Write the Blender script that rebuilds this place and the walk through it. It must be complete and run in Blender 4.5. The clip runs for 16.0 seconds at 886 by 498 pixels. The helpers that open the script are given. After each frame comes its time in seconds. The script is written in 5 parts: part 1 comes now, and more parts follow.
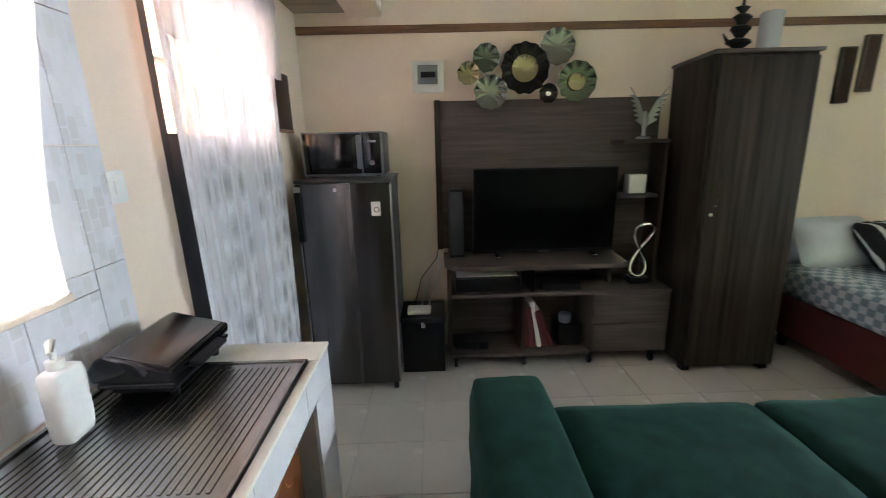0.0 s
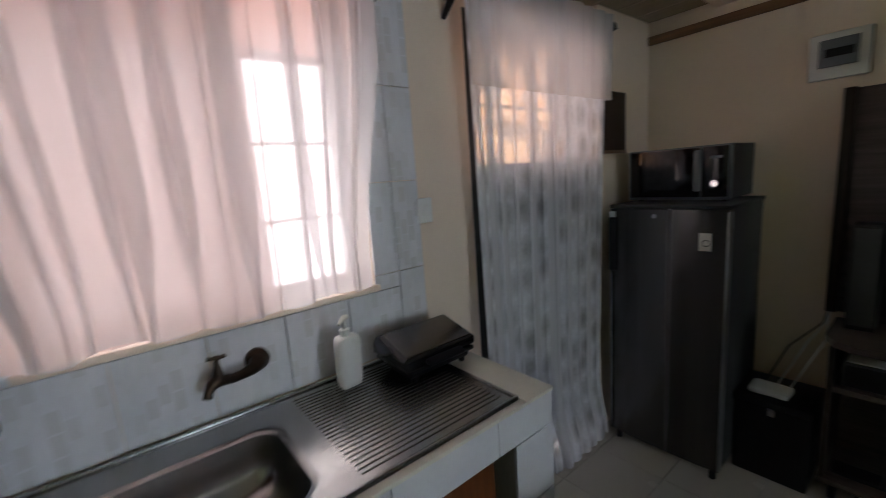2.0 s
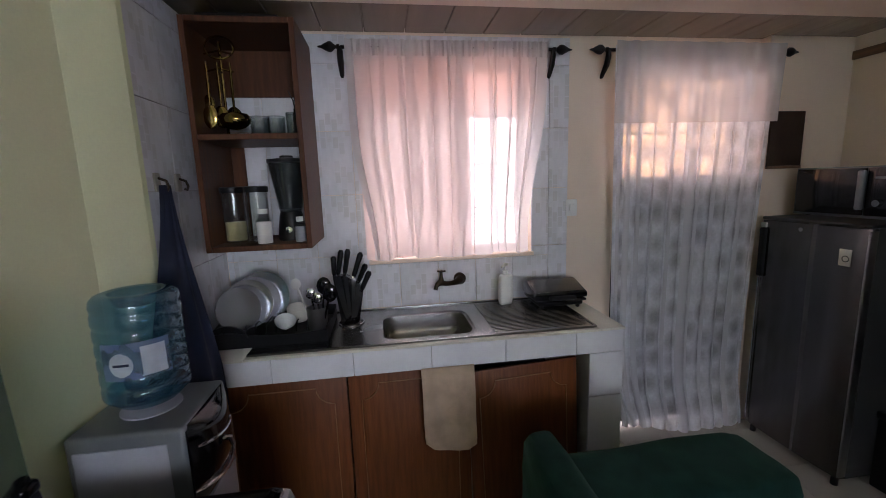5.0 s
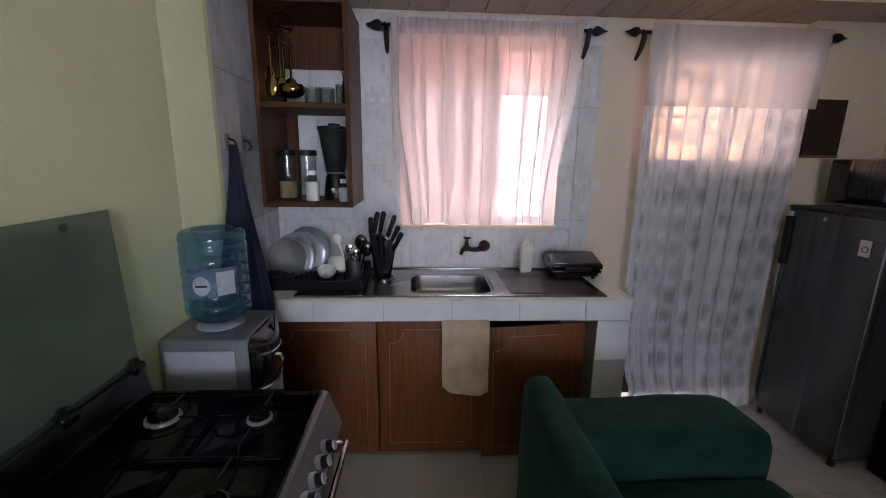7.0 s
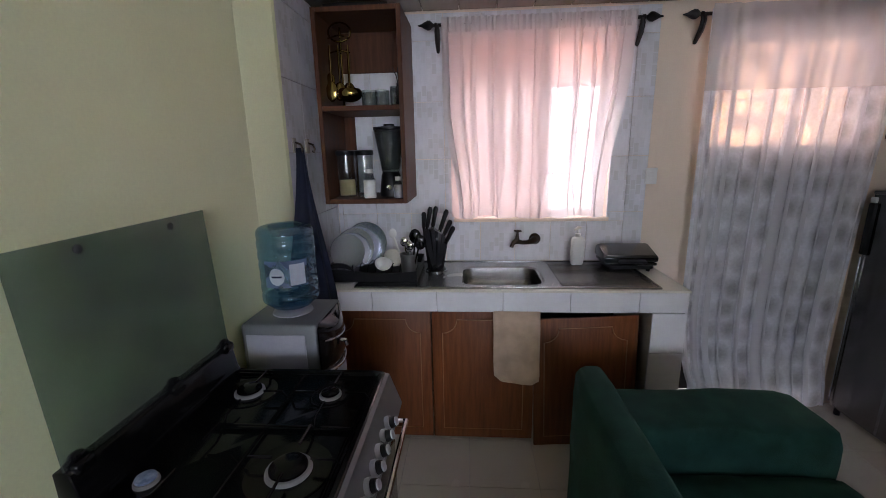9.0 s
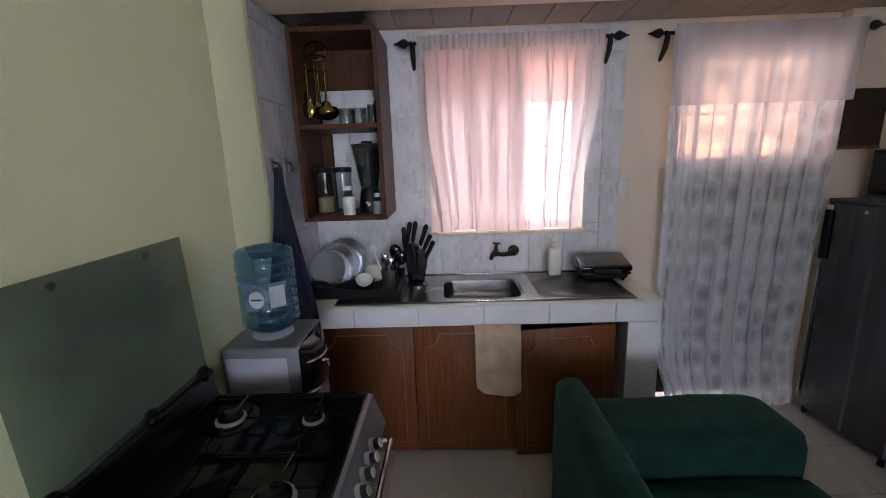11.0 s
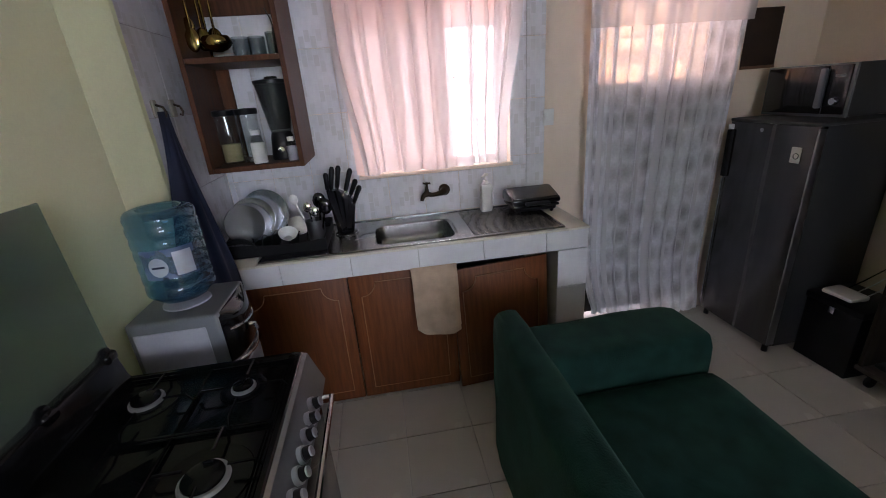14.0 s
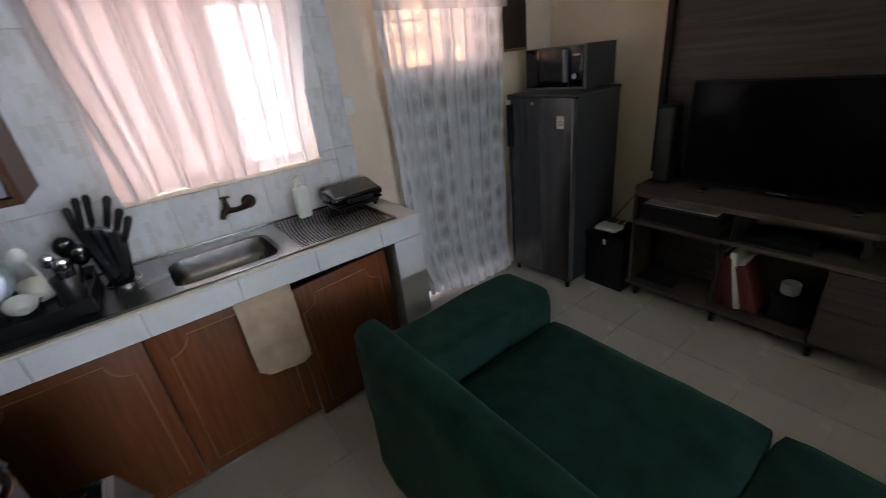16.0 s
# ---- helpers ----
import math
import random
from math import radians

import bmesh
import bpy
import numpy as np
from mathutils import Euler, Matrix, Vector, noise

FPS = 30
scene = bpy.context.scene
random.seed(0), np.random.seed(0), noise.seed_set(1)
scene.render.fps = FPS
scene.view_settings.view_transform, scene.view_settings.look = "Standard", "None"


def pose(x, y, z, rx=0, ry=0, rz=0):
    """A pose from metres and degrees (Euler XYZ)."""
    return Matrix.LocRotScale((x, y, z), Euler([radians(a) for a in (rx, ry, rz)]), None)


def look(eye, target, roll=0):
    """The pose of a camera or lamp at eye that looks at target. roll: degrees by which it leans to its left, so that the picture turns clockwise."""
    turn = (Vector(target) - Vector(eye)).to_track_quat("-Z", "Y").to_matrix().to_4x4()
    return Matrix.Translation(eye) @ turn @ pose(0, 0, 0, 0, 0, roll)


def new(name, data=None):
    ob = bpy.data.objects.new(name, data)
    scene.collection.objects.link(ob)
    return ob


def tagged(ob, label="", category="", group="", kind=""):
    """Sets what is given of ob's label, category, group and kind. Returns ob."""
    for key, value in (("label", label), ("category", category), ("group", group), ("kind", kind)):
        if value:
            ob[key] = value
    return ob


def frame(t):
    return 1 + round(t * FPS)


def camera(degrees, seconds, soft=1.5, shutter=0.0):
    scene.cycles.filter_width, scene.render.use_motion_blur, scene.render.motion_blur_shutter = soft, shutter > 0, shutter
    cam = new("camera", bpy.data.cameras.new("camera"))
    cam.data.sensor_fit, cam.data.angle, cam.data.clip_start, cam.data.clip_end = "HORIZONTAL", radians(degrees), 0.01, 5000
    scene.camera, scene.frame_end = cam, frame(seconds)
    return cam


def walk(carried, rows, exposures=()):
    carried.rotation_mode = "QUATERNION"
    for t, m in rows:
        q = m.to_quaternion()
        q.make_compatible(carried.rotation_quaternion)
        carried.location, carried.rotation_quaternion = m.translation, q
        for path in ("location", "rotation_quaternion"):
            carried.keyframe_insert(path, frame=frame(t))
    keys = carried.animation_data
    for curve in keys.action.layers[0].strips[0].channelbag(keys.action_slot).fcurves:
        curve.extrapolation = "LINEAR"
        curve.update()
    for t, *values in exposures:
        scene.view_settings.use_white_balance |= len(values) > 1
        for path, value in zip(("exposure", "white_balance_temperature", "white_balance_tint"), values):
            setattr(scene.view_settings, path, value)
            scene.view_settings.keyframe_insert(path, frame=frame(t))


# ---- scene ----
cam = camera(94.6, 16.0, soft=0.7, shutter=0.5)
PATH = [
    (0, (0.918, 1.381, 1.502), (0.948, 3.317, 1.002), -1.4),
    (0.5, (0.925, 1.459, 1.501), (0.745, 3.389, 1.01), -2.6),
    (1, (0.939, 1.537, 1.53), (0.408, 3.426, 1.141), -5.9),
    (1.5, (1.042, 1.627, 1.483), (-0.114, 3.237, 1.213), -4.1),
    (2, (1.242, 1.662, 1.517), (-0.297, 2.893, 1.177), -4.2),
    (2.5, (1.432, 1.592, 1.49), (-0.376, 2.384, 1.166), -2.4),
    (3, (1.605, 1.572, 1.543), (-0.285, 2.144, 1.226), -3.9),
    (3.5, (1.78, 1.59, 1.562), (-0.169, 1.902, 1.241), -2.4),
    (6, (2.331, 1.499, 1.571), (0.373, 1.742, 1.242), -1.2),
    (6.5, (2.363, 1.543, 1.558), (0.409, 1.674, 1.149), 0.3),
    (7, (2.393, 1.553, 1.544), (0.442, 1.656, 1.114), 0.9),
    (7.5, (2.412, 1.55, 1.548), (0.462, 1.598, 1.106), -0.4),
    (8, (2.423, 1.552, 1.554), (0.477, 1.561, 1.092), -0.2),
    (8.5, (2.453, 1.541, 1.554), (0.511, 1.399, 1.096), -1.0),
    (11, (2.475, 1.549, 1.604), (0.522, 1.504, 1.173), -1.9),
    (11.5, (2.479, 1.546, 1.61), (0.519, 1.542, 1.215), -1.3),
    (12, (2.473, 1.547, 1.607), (0.533, 1.56, 1.12), -1.3),
    (12.5, (2.454, 1.55, 1.595), (0.548, 1.598, 0.989), -2.2),
    (13, (2.445, 1.563, 1.59), (0.551, 1.621, 0.949), -2.9),
    (13.5, (2.427, 1.569, 1.59), (0.553, 1.749, 0.916), -3.7),
    (14, (2.405, 1.573, 1.583), (0.553, 1.819, 0.869), -4.3),
    (14.5, (2.379, 1.56, 1.577), (0.561, 1.912, 0.823), -4.3),
    (15, (2.328, 1.546, 1.582), (0.593, 2.112, 0.764), -6.3),
    (15.5, (2.282, 1.525, 1.589), (0.654, 2.329, 0.75), -7.5),
    (16, (2.216, 1.527, 1.58), (0.733, 2.577, 0.745), -6.7),
]
EXPOSURES = [(0.0, 1.15, 5420, 14), (0.8, 0.64, 5480, 18), (1.5, -0.1, 5500, 17), (2.0, -0.75, 5520, 15), (2.5, -0.8, 5640, 20), (3.5, -0.65, 5680, 22), (6.0, -0.3, 5650, 25), (11.0, -0.2, 5620, 26), (12.5, -0.28, 5640, 27), (14.5, -0.12, 5640, 24), (15.5, -0.08, 5600, 19), (16.0, -0.12, 5560, 17)]
walk(cam, [(t, look(eye, target, roll)) for t, eye, target, roll in PATH], EXPOSURES)

# ---- light ----
world = bpy.data.worlds.new("world")
scene.world = world
world.use_nodes = True
wn = world.node_tree.nodes
sky = wn.new("ShaderNodeTexSky")
sky.sky_type, sky.sun_disc = "NISHITA", False
sky.sun_elevation, sky.sun_rotation = radians(48), radians(0)
wn["Background"].inputs[1].default_value = 0.12
world.node_tree.links.new(sky.outputs[0], wn["Background"].inputs[0])
sun = new("sun", bpy.data.lights.new("sun", "SUN"))
sun.data.energy, sun.data.angle, sun.data.color = 3.0, radians(0.5), (1.0, 0.93, 0.82)
sun.matrix_basis = look((1.0, 8, 9), (1.0, 0, 0))

# ---- material helpers ----
def mat(name, base, rough=0.6, metal=0.0, vary=0.12, scale=8.0, fine=90.0, bump=0.15, stretch=(1, 1, 1), second=None, spec=0.5, random_tone=0.0, island=False):
    """A principled material with two scales of tone and a fine relief. second: a colour that the large noise blends in."""
    m = bpy.data.materials.new(name)
    m.use_nodes = True
    n, l = m.node_tree.nodes, m.node_tree.links
    p = n["Principled BSDF"]
    p.inputs["Roughness"].default_value, p.inputs["Metallic"].default_value = rough, metal
    p.inputs["Specular IOR Level"].default_value = spec
    co, mp = n.new("ShaderNodeTexCoord"), n.new("ShaderNodeMapping")
    mp.inputs["Scale"].default_value = stretch
    l.new(co.outputs["Object"], mp.inputs[0])
    big, small = n.new("ShaderNodeTexNoise"), n.new("ShaderNodeTexNoise")
    for t, s, d in ((big, scale, 4), (small, fine, 3)):
        t.inputs["Scale"].default_value, t.inputs["Detail"].default_value = s, d
        l.new(mp.outputs[0], t.inputs["Vector"])
    ramp = n.new("ShaderNodeValToRGB")
    dark = second or [c * (1 - 2 * vary) for c in base]
    ramp.color_ramp.elements[0].position, ramp.color_ramp.elements[1].position = 0.32, 0.68
    ramp.color_ramp.elements[0].color = (*dark, 1)
    ramp.color_ramp.elements[1].color = (*base, 1)
    l.new(big.outputs["Fac"], ramp.inputs[0])
    hsv = n.new("ShaderNodeHueSaturation")
    tone = n.new("ShaderNodeMath")
    tone.operation = "MULTIPLY_ADD"
    tone.inputs[1].default_value, tone.inputs[2].default_value = 2 * vary, 1 - vary
    l.new(small.outputs["Fac"], tone.inputs[0])
    out = tone.outputs[0]
    if random_tone:
        info = n.new("ShaderNodeObjectInfo")
        add = n.new("ShaderNodeMath")
        add.operation = "MULTIPLY_ADD"
        add.inputs[1].default_value = random_tone
        l.new(info.outputs["Random"], add.inputs[0])
        l.new(out, add.inputs[2])
        out = add.outputs[0]
    l.new(out, hsv.inputs["Value"])
    l.new(ramp.outputs[0], hsv.inputs["Color"])
    l.new(hsv.outputs[0], p.inputs["Base Color"])
    rr = n.new("ShaderNodeMapRange")
    rr.inputs["To Min"].default_value, rr.inputs["To Max"].default_value = max(0.03, rough - 0.08), min(1, rough + 0.08)
    l.new(big.outputs["Fac"], rr.inputs[0])
    l.new(rr.outputs[0], p.inputs["Roughness"])
    if bump:
        b = n.new("ShaderNodeBump")
        b.inputs["Strength"].default_value, b.inputs["Distance"].default_value = bump, 0.004
        l.new(small.outputs["Fac"], b.inputs["Height"])
        l.new(b.outputs[0], p.inputs["Normal"])
    return m


def glass(name, color=(1, 1, 1), rough=0.02, clear=0.0, ior=1.45):
    m = bpy.data.materials.new(name)
    m.use_nodes = True
    p = m.node_tree.nodes["Principled BSDF"]
    p.inputs["Base Color"].default_value = (*color, 1)
    p.inputs["Roughness"].default_value, p.inputs["IOR"].default_value = rough, ior
    p.inputs["Transmission Weight"].default_value = 1.0
    return m


def tinted(name, through_colour, body, mix, rough, coat=0.0):
    """A thin tinted sheet: mostly seen through, with a glossy skin."""
    m = bpy.data.materials.new(name)
    m.use_nodes = True
    n, l = m.node_tree.nodes, m.node_tree.links
    p = n["Principled BSDF"]
    p.inputs["Base Color"].default_value, p.inputs["Roughness"].default_value = (*body, 1), rough
    t, x = n.new("ShaderNodeBsdfTransparent"), n.new("ShaderNodeMixShader")
    t.inputs[0].default_value = (*through_colour, 1)
    x.inputs[0].default_value = mix
    l.new(t.outputs[0], x.inputs[1])
    l.new(p.outputs[0], x.inputs[2])
    co, nz, am = n.new("ShaderNodeTexCoord"), n.new("ShaderNodeTexNoise"), n.new("ShaderNodeMapRange")
    nz.inputs["Scale"].default_value, nz.inputs["Detail"].default_value = 9, 6
    am.inputs["From Min"].default_value, am.inputs["From Max"].default_value = 0.3, 0.7
    am.inputs["To Min"].default_value, am.inputs["To Max"].default_value = mix * 0.75, mix * 1.25
    l.new(co.outputs["Object"], nz.inputs["Vector"])
    l.new(nz.outputs["Fac"], am.inputs[0])
    l.new(am.outputs[0], x.inputs[0])
    out = x.outputs[0]
    if coat:
        g, lw, y = n.new("ShaderNodeBsdfGlossy"), n.new("ShaderNodeLayerWeight"), n.new("ShaderNodeMixShader")
        g.inputs["Roughness"].default_value = rough
        pw, sc = n.new("ShaderNodeMath"), n.new("ShaderNodeMath")
        pw.operation, pw.inputs[1].default_value = "POWER", 3.0
        sc.operation, sc.inputs[1].default_value, sc.inputs[2].default_value = "MULTIPLY_ADD", 0.5, coat
        l.new(lw.outputs["Facing"], pw.inputs[0])
        l.new(pw.outputs[0], sc.inputs[0])
        l.new(sc.outputs[0], y.inputs[0])
        l.new(out, y.inputs[1])
        l.new(g.outputs[0], y.inputs[2])
        out = y.outputs[0]
    l.new(out, n["Material Output"].inputs[0])
    return m


def cloth_sheer(name, colour, let=0.2, translucent=0.6, weave=900, lace=False):
    """Thin curtain cloth: part open weave, part light passing through, part diffuse."""
    m = bpy.data.materials.new(name)
    m.use_nodes = True
    n, l = m.node_tree.nodes, m.node_tree.links
    n.remove(n["Principled BSDF"])
    dif, tra, opn = n.new("ShaderNodeBsdfDiffuse"), n.new("ShaderNodeBsdfTranslucent"), n.new("ShaderNodeBsdfTransparent")
    co = n.new("ShaderNodeTexCoord")
    nz = n.new("ShaderNodeTexNoise")
    nz.inputs["Scale"].default_value, nz.inputs["Detail"].default_value = 6, 5
    l.new(co.outputs["Object"], nz.inputs["Vector"])
    ramp = n.new("ShaderNodeValToRGB")
    ramp.color_ramp.elements[0].color = (*[c * 0.9 for c in colour], 1)
    ramp.color_ramp.elements[1].color = (*colour, 1)
    l.new(nz.outputs["Fac"], ramp.inputs[0])
    l.new(ramp.outputs[0], dif.inputs[0])
    l.new(ramp.outputs[0], tra.inputs[0])
    a, b = n.new("ShaderNodeMixShader"), n.new("ShaderNodeMixShader")
    a.inputs[0].default_value = translucent
    l.new(dif.outputs[0], a.inputs[1])
    l.new(tra.outputs[0], a.inputs[2])
    l.new(a.outputs[0], b.inputs[1])
    l.new(opn.outputs[0], b.inputs[2])
    b.inputs[0].default_value = let
    if lace:
        # rows of woven flowers: the ground is open, the flowers are dense
        mp = n.new("ShaderNodeMapping")
        mp.inputs["Scale"].default_value = (0.0, 9.5, 7.0)
        l.new(co.outputs["Object"], mp.inputs[0])
        v = n.new("ShaderNodeTexVoronoi")
        v.inputs["Scale"].default_value, v.inputs["Randomness"].default_value = 1.0, 0.45
        l.new(mp.outputs[0], v.inputs["Vector"])
        r2 = n.new("ShaderNodeMapRange")
        r2.inputs["From Min"].default_value, r2.inputs["From Max"].default_value = 0.15, 0.6
        r2.inputs["To Min"].default_value, r2.inputs["To Max"].default_value = let + 0.29, let - 0.12
        l.new(v.outputs["Distance"], r2.inputs[0])
        fine = n.new("ShaderNodeTexNoise")
        fine.inputs["Scale"].default_value = 60
        l.new(co.outputs["Object"], fine.inputs["Vector"])
        ad = n.new("ShaderNodeMath")
        ad.operation = "MULTIPLY_ADD"
        ad.inputs[1].default_value = 0.25
        l.new(fine.outputs["Fac"], ad.inputs[0])
        l.new(r2.outputs[0], ad.inputs[2])
        sb = n.new("ShaderNodeMath")
        sb.operation = "SUBTRACT"
        sb.use_clamp = True
        sb.inputs[1].default_value = 0.125
        l.new(ad.outputs[0], sb.inputs[0])
        l.new(sb.outputs[0], b.inputs[0])
    l.new(b.outputs[0], n["Material Output"].inputs[0])
    return m


def glow(name, lo, hi, strength, scale=1.0, stretch=(1, 1, 1)):
    m = bpy.data.materials.new(name)
    m.use_nodes = True
    n, l = m.node_tree.nodes, m.node_tree.links
    n.remove(n["Principled BSDF"])
    e, nz, r = n.new("ShaderNodeEmission"), n.new("ShaderNodeTexNoise"), n.new("ShaderNodeValToRGB")
    co, mp = n.new("ShaderNodeTexCoord"), n.new("ShaderNodeMapping")
    mp.inputs["Scale"].default_value = stretch
    nz.inputs["Scale"].default_value = scale
    l.new(co.outputs["Object"], mp.inputs[0])
    l.new(mp.outputs[0], nz.inputs["Vector"])
    r.color_ramp.elements[0].color, r.color_ramp.elements[1].color = (*lo, 1), (*hi, 1)
    r.color_ramp.elements[0].position, r.color_ramp.elements[1].position = 0.35, 0.65
    l.new(nz.outputs["Fac"], r.inputs[0])
    l.new(r.outputs[0], e.inputs[0])
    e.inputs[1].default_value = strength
    l.new(e.outputs[0], n["Material Output"].inputs[0])
    return m


M_PAINT = mat("cream_paint", (0.84, 0.71, 0.58), 0.55, vary=0.05, scale=1.5, fine=140, bump=0.12)
M_PAINT_Y = mat("pale_yellow_paint", (0.82, 0.86, 0.56), 0.5, vary=0.05, scale=1.2, fine=120, bump=0.12)
M_WTILE = mat("marbled_wall_tile", (0.74, 0.735, 0.78), 0.22, vary=0.04, scale=9, fine=70, bump=0.03, stretch=(1, 1.0, 0.5), second=(0.62, 0.63, 0.66), random_tone=0.06)
def add_dabs(m, colour, size, amount):
    """Small upright dabs of a second glaze colour, as on printed wall tiles."""
    n, l = m.node_tree.nodes, m.node_tree.links
    p = n["Principled BSDF"]
    was = p.inputs["Base Color"].links[0].from_socket
    co, sep, com = n.new("ShaderNodeTexCoord"), n.new("ShaderNodeSeparateXYZ"), n.new("ShaderNodeCombineXYZ")
    info, along, up = n.new("ShaderNodeObjectInfo"), n.new("ShaderNodeMath"), n.new("ShaderNodeMath")
    along.operation, up.operation, up.inputs[1].default_value = "ADD", "MULTIPLY_ADD", 7.0
    l.new(co.outputs["Object"], sep.inputs[0])
    l.new(sep.outputs[0], along.inputs[0])
    l.new(sep.outputs[1], along.inputs[1])
    l.new(info.outputs["Random"], up.inputs[0])
    l.new(sep.outputs[2], up.inputs[2])
    l.new(up.outputs[0], com.inputs[0])
    l.new(along.outputs[0], com.inputs[1])
    v = n.new("ShaderNodeTexBrick")
    v.offset, v.inputs["Scale"].default_value = 0.5, 1.0
    v.inputs["Brick Width"].default_value, v.inputs["Row Height"].default_value = size
    v.inputs["Mortar Size"].default_value, v.inputs["Mortar Smooth"].default_value = 0.0035, 1.0
    v.inputs["Color1"].default_value, v.inputs["Color2"].default_value, v.inputs["Mortar"].default_value = (0, 0, 0, 1), (1, 1, 1, 1), (0, 0, 0, 1)
    l.new(com.outputs[0], v.inputs["Vector"])
    ramp, mix = n.new("ShaderNodeValToRGB"), n.new("ShaderNodeMix")
    ramp.color_ramp.elements[0].position, ramp.color_ramp.elements[1].position = 0.52, 0.85
    ramp.color_ramp.elements[1].color = (amount, amount, amount, 1)
    mix.data_type = "RGBA"
    l.new(v.outputs["Color"], ramp.inputs[0])
    l.new(ramp.outputs[0], mix.inputs["Factor"])
    l.new(was, mix.inputs["A"])
    mix.inputs["B"].default_value = (*colour, 1)
    l.new(mix.outputs["Result"], p.inputs["Base Color"])


M_CTILE = mat("marbled_counter_tile", (0.74, 0.745, 0.79), 0.22, vary=0.03, scale=5, fine=70, bump=0.03, second=(0.66, 0.66, 0.70), random_tone=0.05)
add_dabs(M_WTILE, (0.47, 0.455, 0.42), (0.058, 0.030), 0.32)
M_GROUT = mat("grout", (0.50, 0.485, 0.47), 0.9, vary=0.1)
M_FTILE = mat("floor_tile", (0.53, 0.505, 0.455), 0.26, vary=0.035, scale=3, fine=200, bump=0.03, second=(0.485, 0.46, 0.41), random_tone=0.04, spec=0.35)
M_CEIL = mat("glossy_ceiling_board", (0.33, 0.26, 0.20), 0.07, vary=0.06, scale=3, bump=0.03, stretch=(0.4, 6, 1))
M_CEIL_W = mat("ceiling_paint", (0.74, 0.68, 0.56), 0.7, vary=0.04)
M_BATTEN = mat("varnished_batten", (0.20, 0.10, 0.045), 0.45, vary=0.2, scale=5, stretch=(1, 12, 12))
M_WOOD = mat("reddish_brown_wood", (0.178, 0.061, 0.019), 0.42, spec=0.28, vary=0.14, scale=6, fine=40, bump=0.12, stretch=(9, 9, 0.7), second=(0.115, 0.037, 0.011))
M_WOOD_SH = mat("walnut_board", (0.105, 0.042, 0.018), 0.5, spec=0.2, vary=0.14, scale=6, fine=40, bump=0.1, stretch=(9, 9, 0.7), second=(0.062, 0.025, 0.011))
M_GROOVE = mat("pale_groove", (0.31, 0.15, 0.06), 0.5)
M_WENGE = mat("dark_wenge_laminate", (0.105, 0.085, 0.074), 0.45, vary=0.2, spec=0.3, scale=5, fine=30, bump=0.1, stretch=(0.5, 9, 9), second=(0.058, 0.046, 0.040))
M_WENGE_V = mat("dark_upright_laminate", (0.054, 0.041, 0.029), 0.5, vary=0.2, spec=0.14, scale=3.6, fine=30, bump=0.1, stretch=(6, 6, 0.25), second=(0.010, 0.0075, 0.006))
M_BLACK = mat("black_plastic", (0.008, 0.008, 0.009), 0.38, spec=0.25, vary=0.15, bump=0.05)
M_GLOSS = mat("black_gloss", (0.006, 0.006, 0.007), 0.08, vary=0.1, bump=0)
M_SCREEN = mat("dark_screen", (0.003, 0.003, 0.0035), 0.2, spec=0.06, vary=0.1, bump=0)
M_ENAMEL = mat("black_enamel", (0.004, 0.004, 0.0045), 0.12, spec=0.20, vary=0.15, bump=0.02)
M_STEEL = mat("brushed_steel", (0.36, 0.36, 0.36), 0.32, 1.0, vary=0.06, scale=3, fine=120, bump=0.05, stretch=(14, 14, 0.4))
M_SINK = mat("satin_sink_steel", (0.32, 0.32, 0.315), 0.25, 1.0, vary=0.02, scale=2, fine=160, bump=0.0)
M_FRIDGE = mat("dark_brushed_steel", (0.138, 0.135, 0.13), 0.25, 1.0, vary=0.06, scale=1.5, fine=2.6, bump=0.06, stretch=(9, 9, 0.12), second=(0.105, 0.103, 0.10))
M_FRIDGE.node_tree.nodes["Principled BSDF"].inputs["Anisotropic"].default_value = 0.9
M_FRIDGE.node_tree.nodes["Principled BSDF"].inputs["Anisotropic Rotation"].default_value = 0.25
M_ALU = mat("cast_aluminium", (0.25, 0.25, 0.25), 0.5, 0.4, vary=0.12, bump=0.1)
M_DARKCHROME = mat("smoked_chrome", (0.15, 0.147, 0.14), 0.22, 1.0, vary=0.05, bump=0)
M_KNOB = mat("silver_knob_plastic", (0.46, 0.48, 0.52), 0.28, 0.5, vary=0.05, bump=0.02)
M_PANEL = mat("dark_silver_panel", (0.23, 0.235, 0.245), 0.3, 0.6, vary=0.06, scale=4, bump=0.03)
M_FRIDGE_S = mat("grey_painted_steel", (0.032, 0.034, 0.035), 0.5, vary=0.08)
M_CHROME = mat("chrome", (0.72, 0.72, 0.74), 0.1, 1.0, vary=0.03, bump=0)
M_SILVERP = mat("silver_plastic", (0.18, 0.195, 0.212), 0.36, 0.4, vary=0.05, bump=0.04)
M_GREYP = mat("pale_grey_plastic", (0.34, 0.35, 0.41), 0.42, vary=0.05, bump=0.03)
M_WHITEP = mat("white_plastic", (0.78, 0.78, 0.76), 0.4, vary=0.04, bump=0.03)
M_GREEN = mat("dark_green_velvet", (0.0115, 0.040, 0.030), 0.85, vary=0.2, scale=13, fine=220, bump=0.45, spec=0.10, second=(0.0055, 0.019, 0.0145))
M_GREEN.node_tree.nodes["Principled BSDF"].inputs["Sheen Weight"].default_value = 0.3
M_GREEN.node_tree.nodes["Principled BSDF"].inputs["Sheen Roughness"].default_value = 0.45
M_GREEN.node_tree.nodes["Principled BSDF"].inputs["Sheen Tint"].default_value = (0.16, 0.34, 0.28, 1)
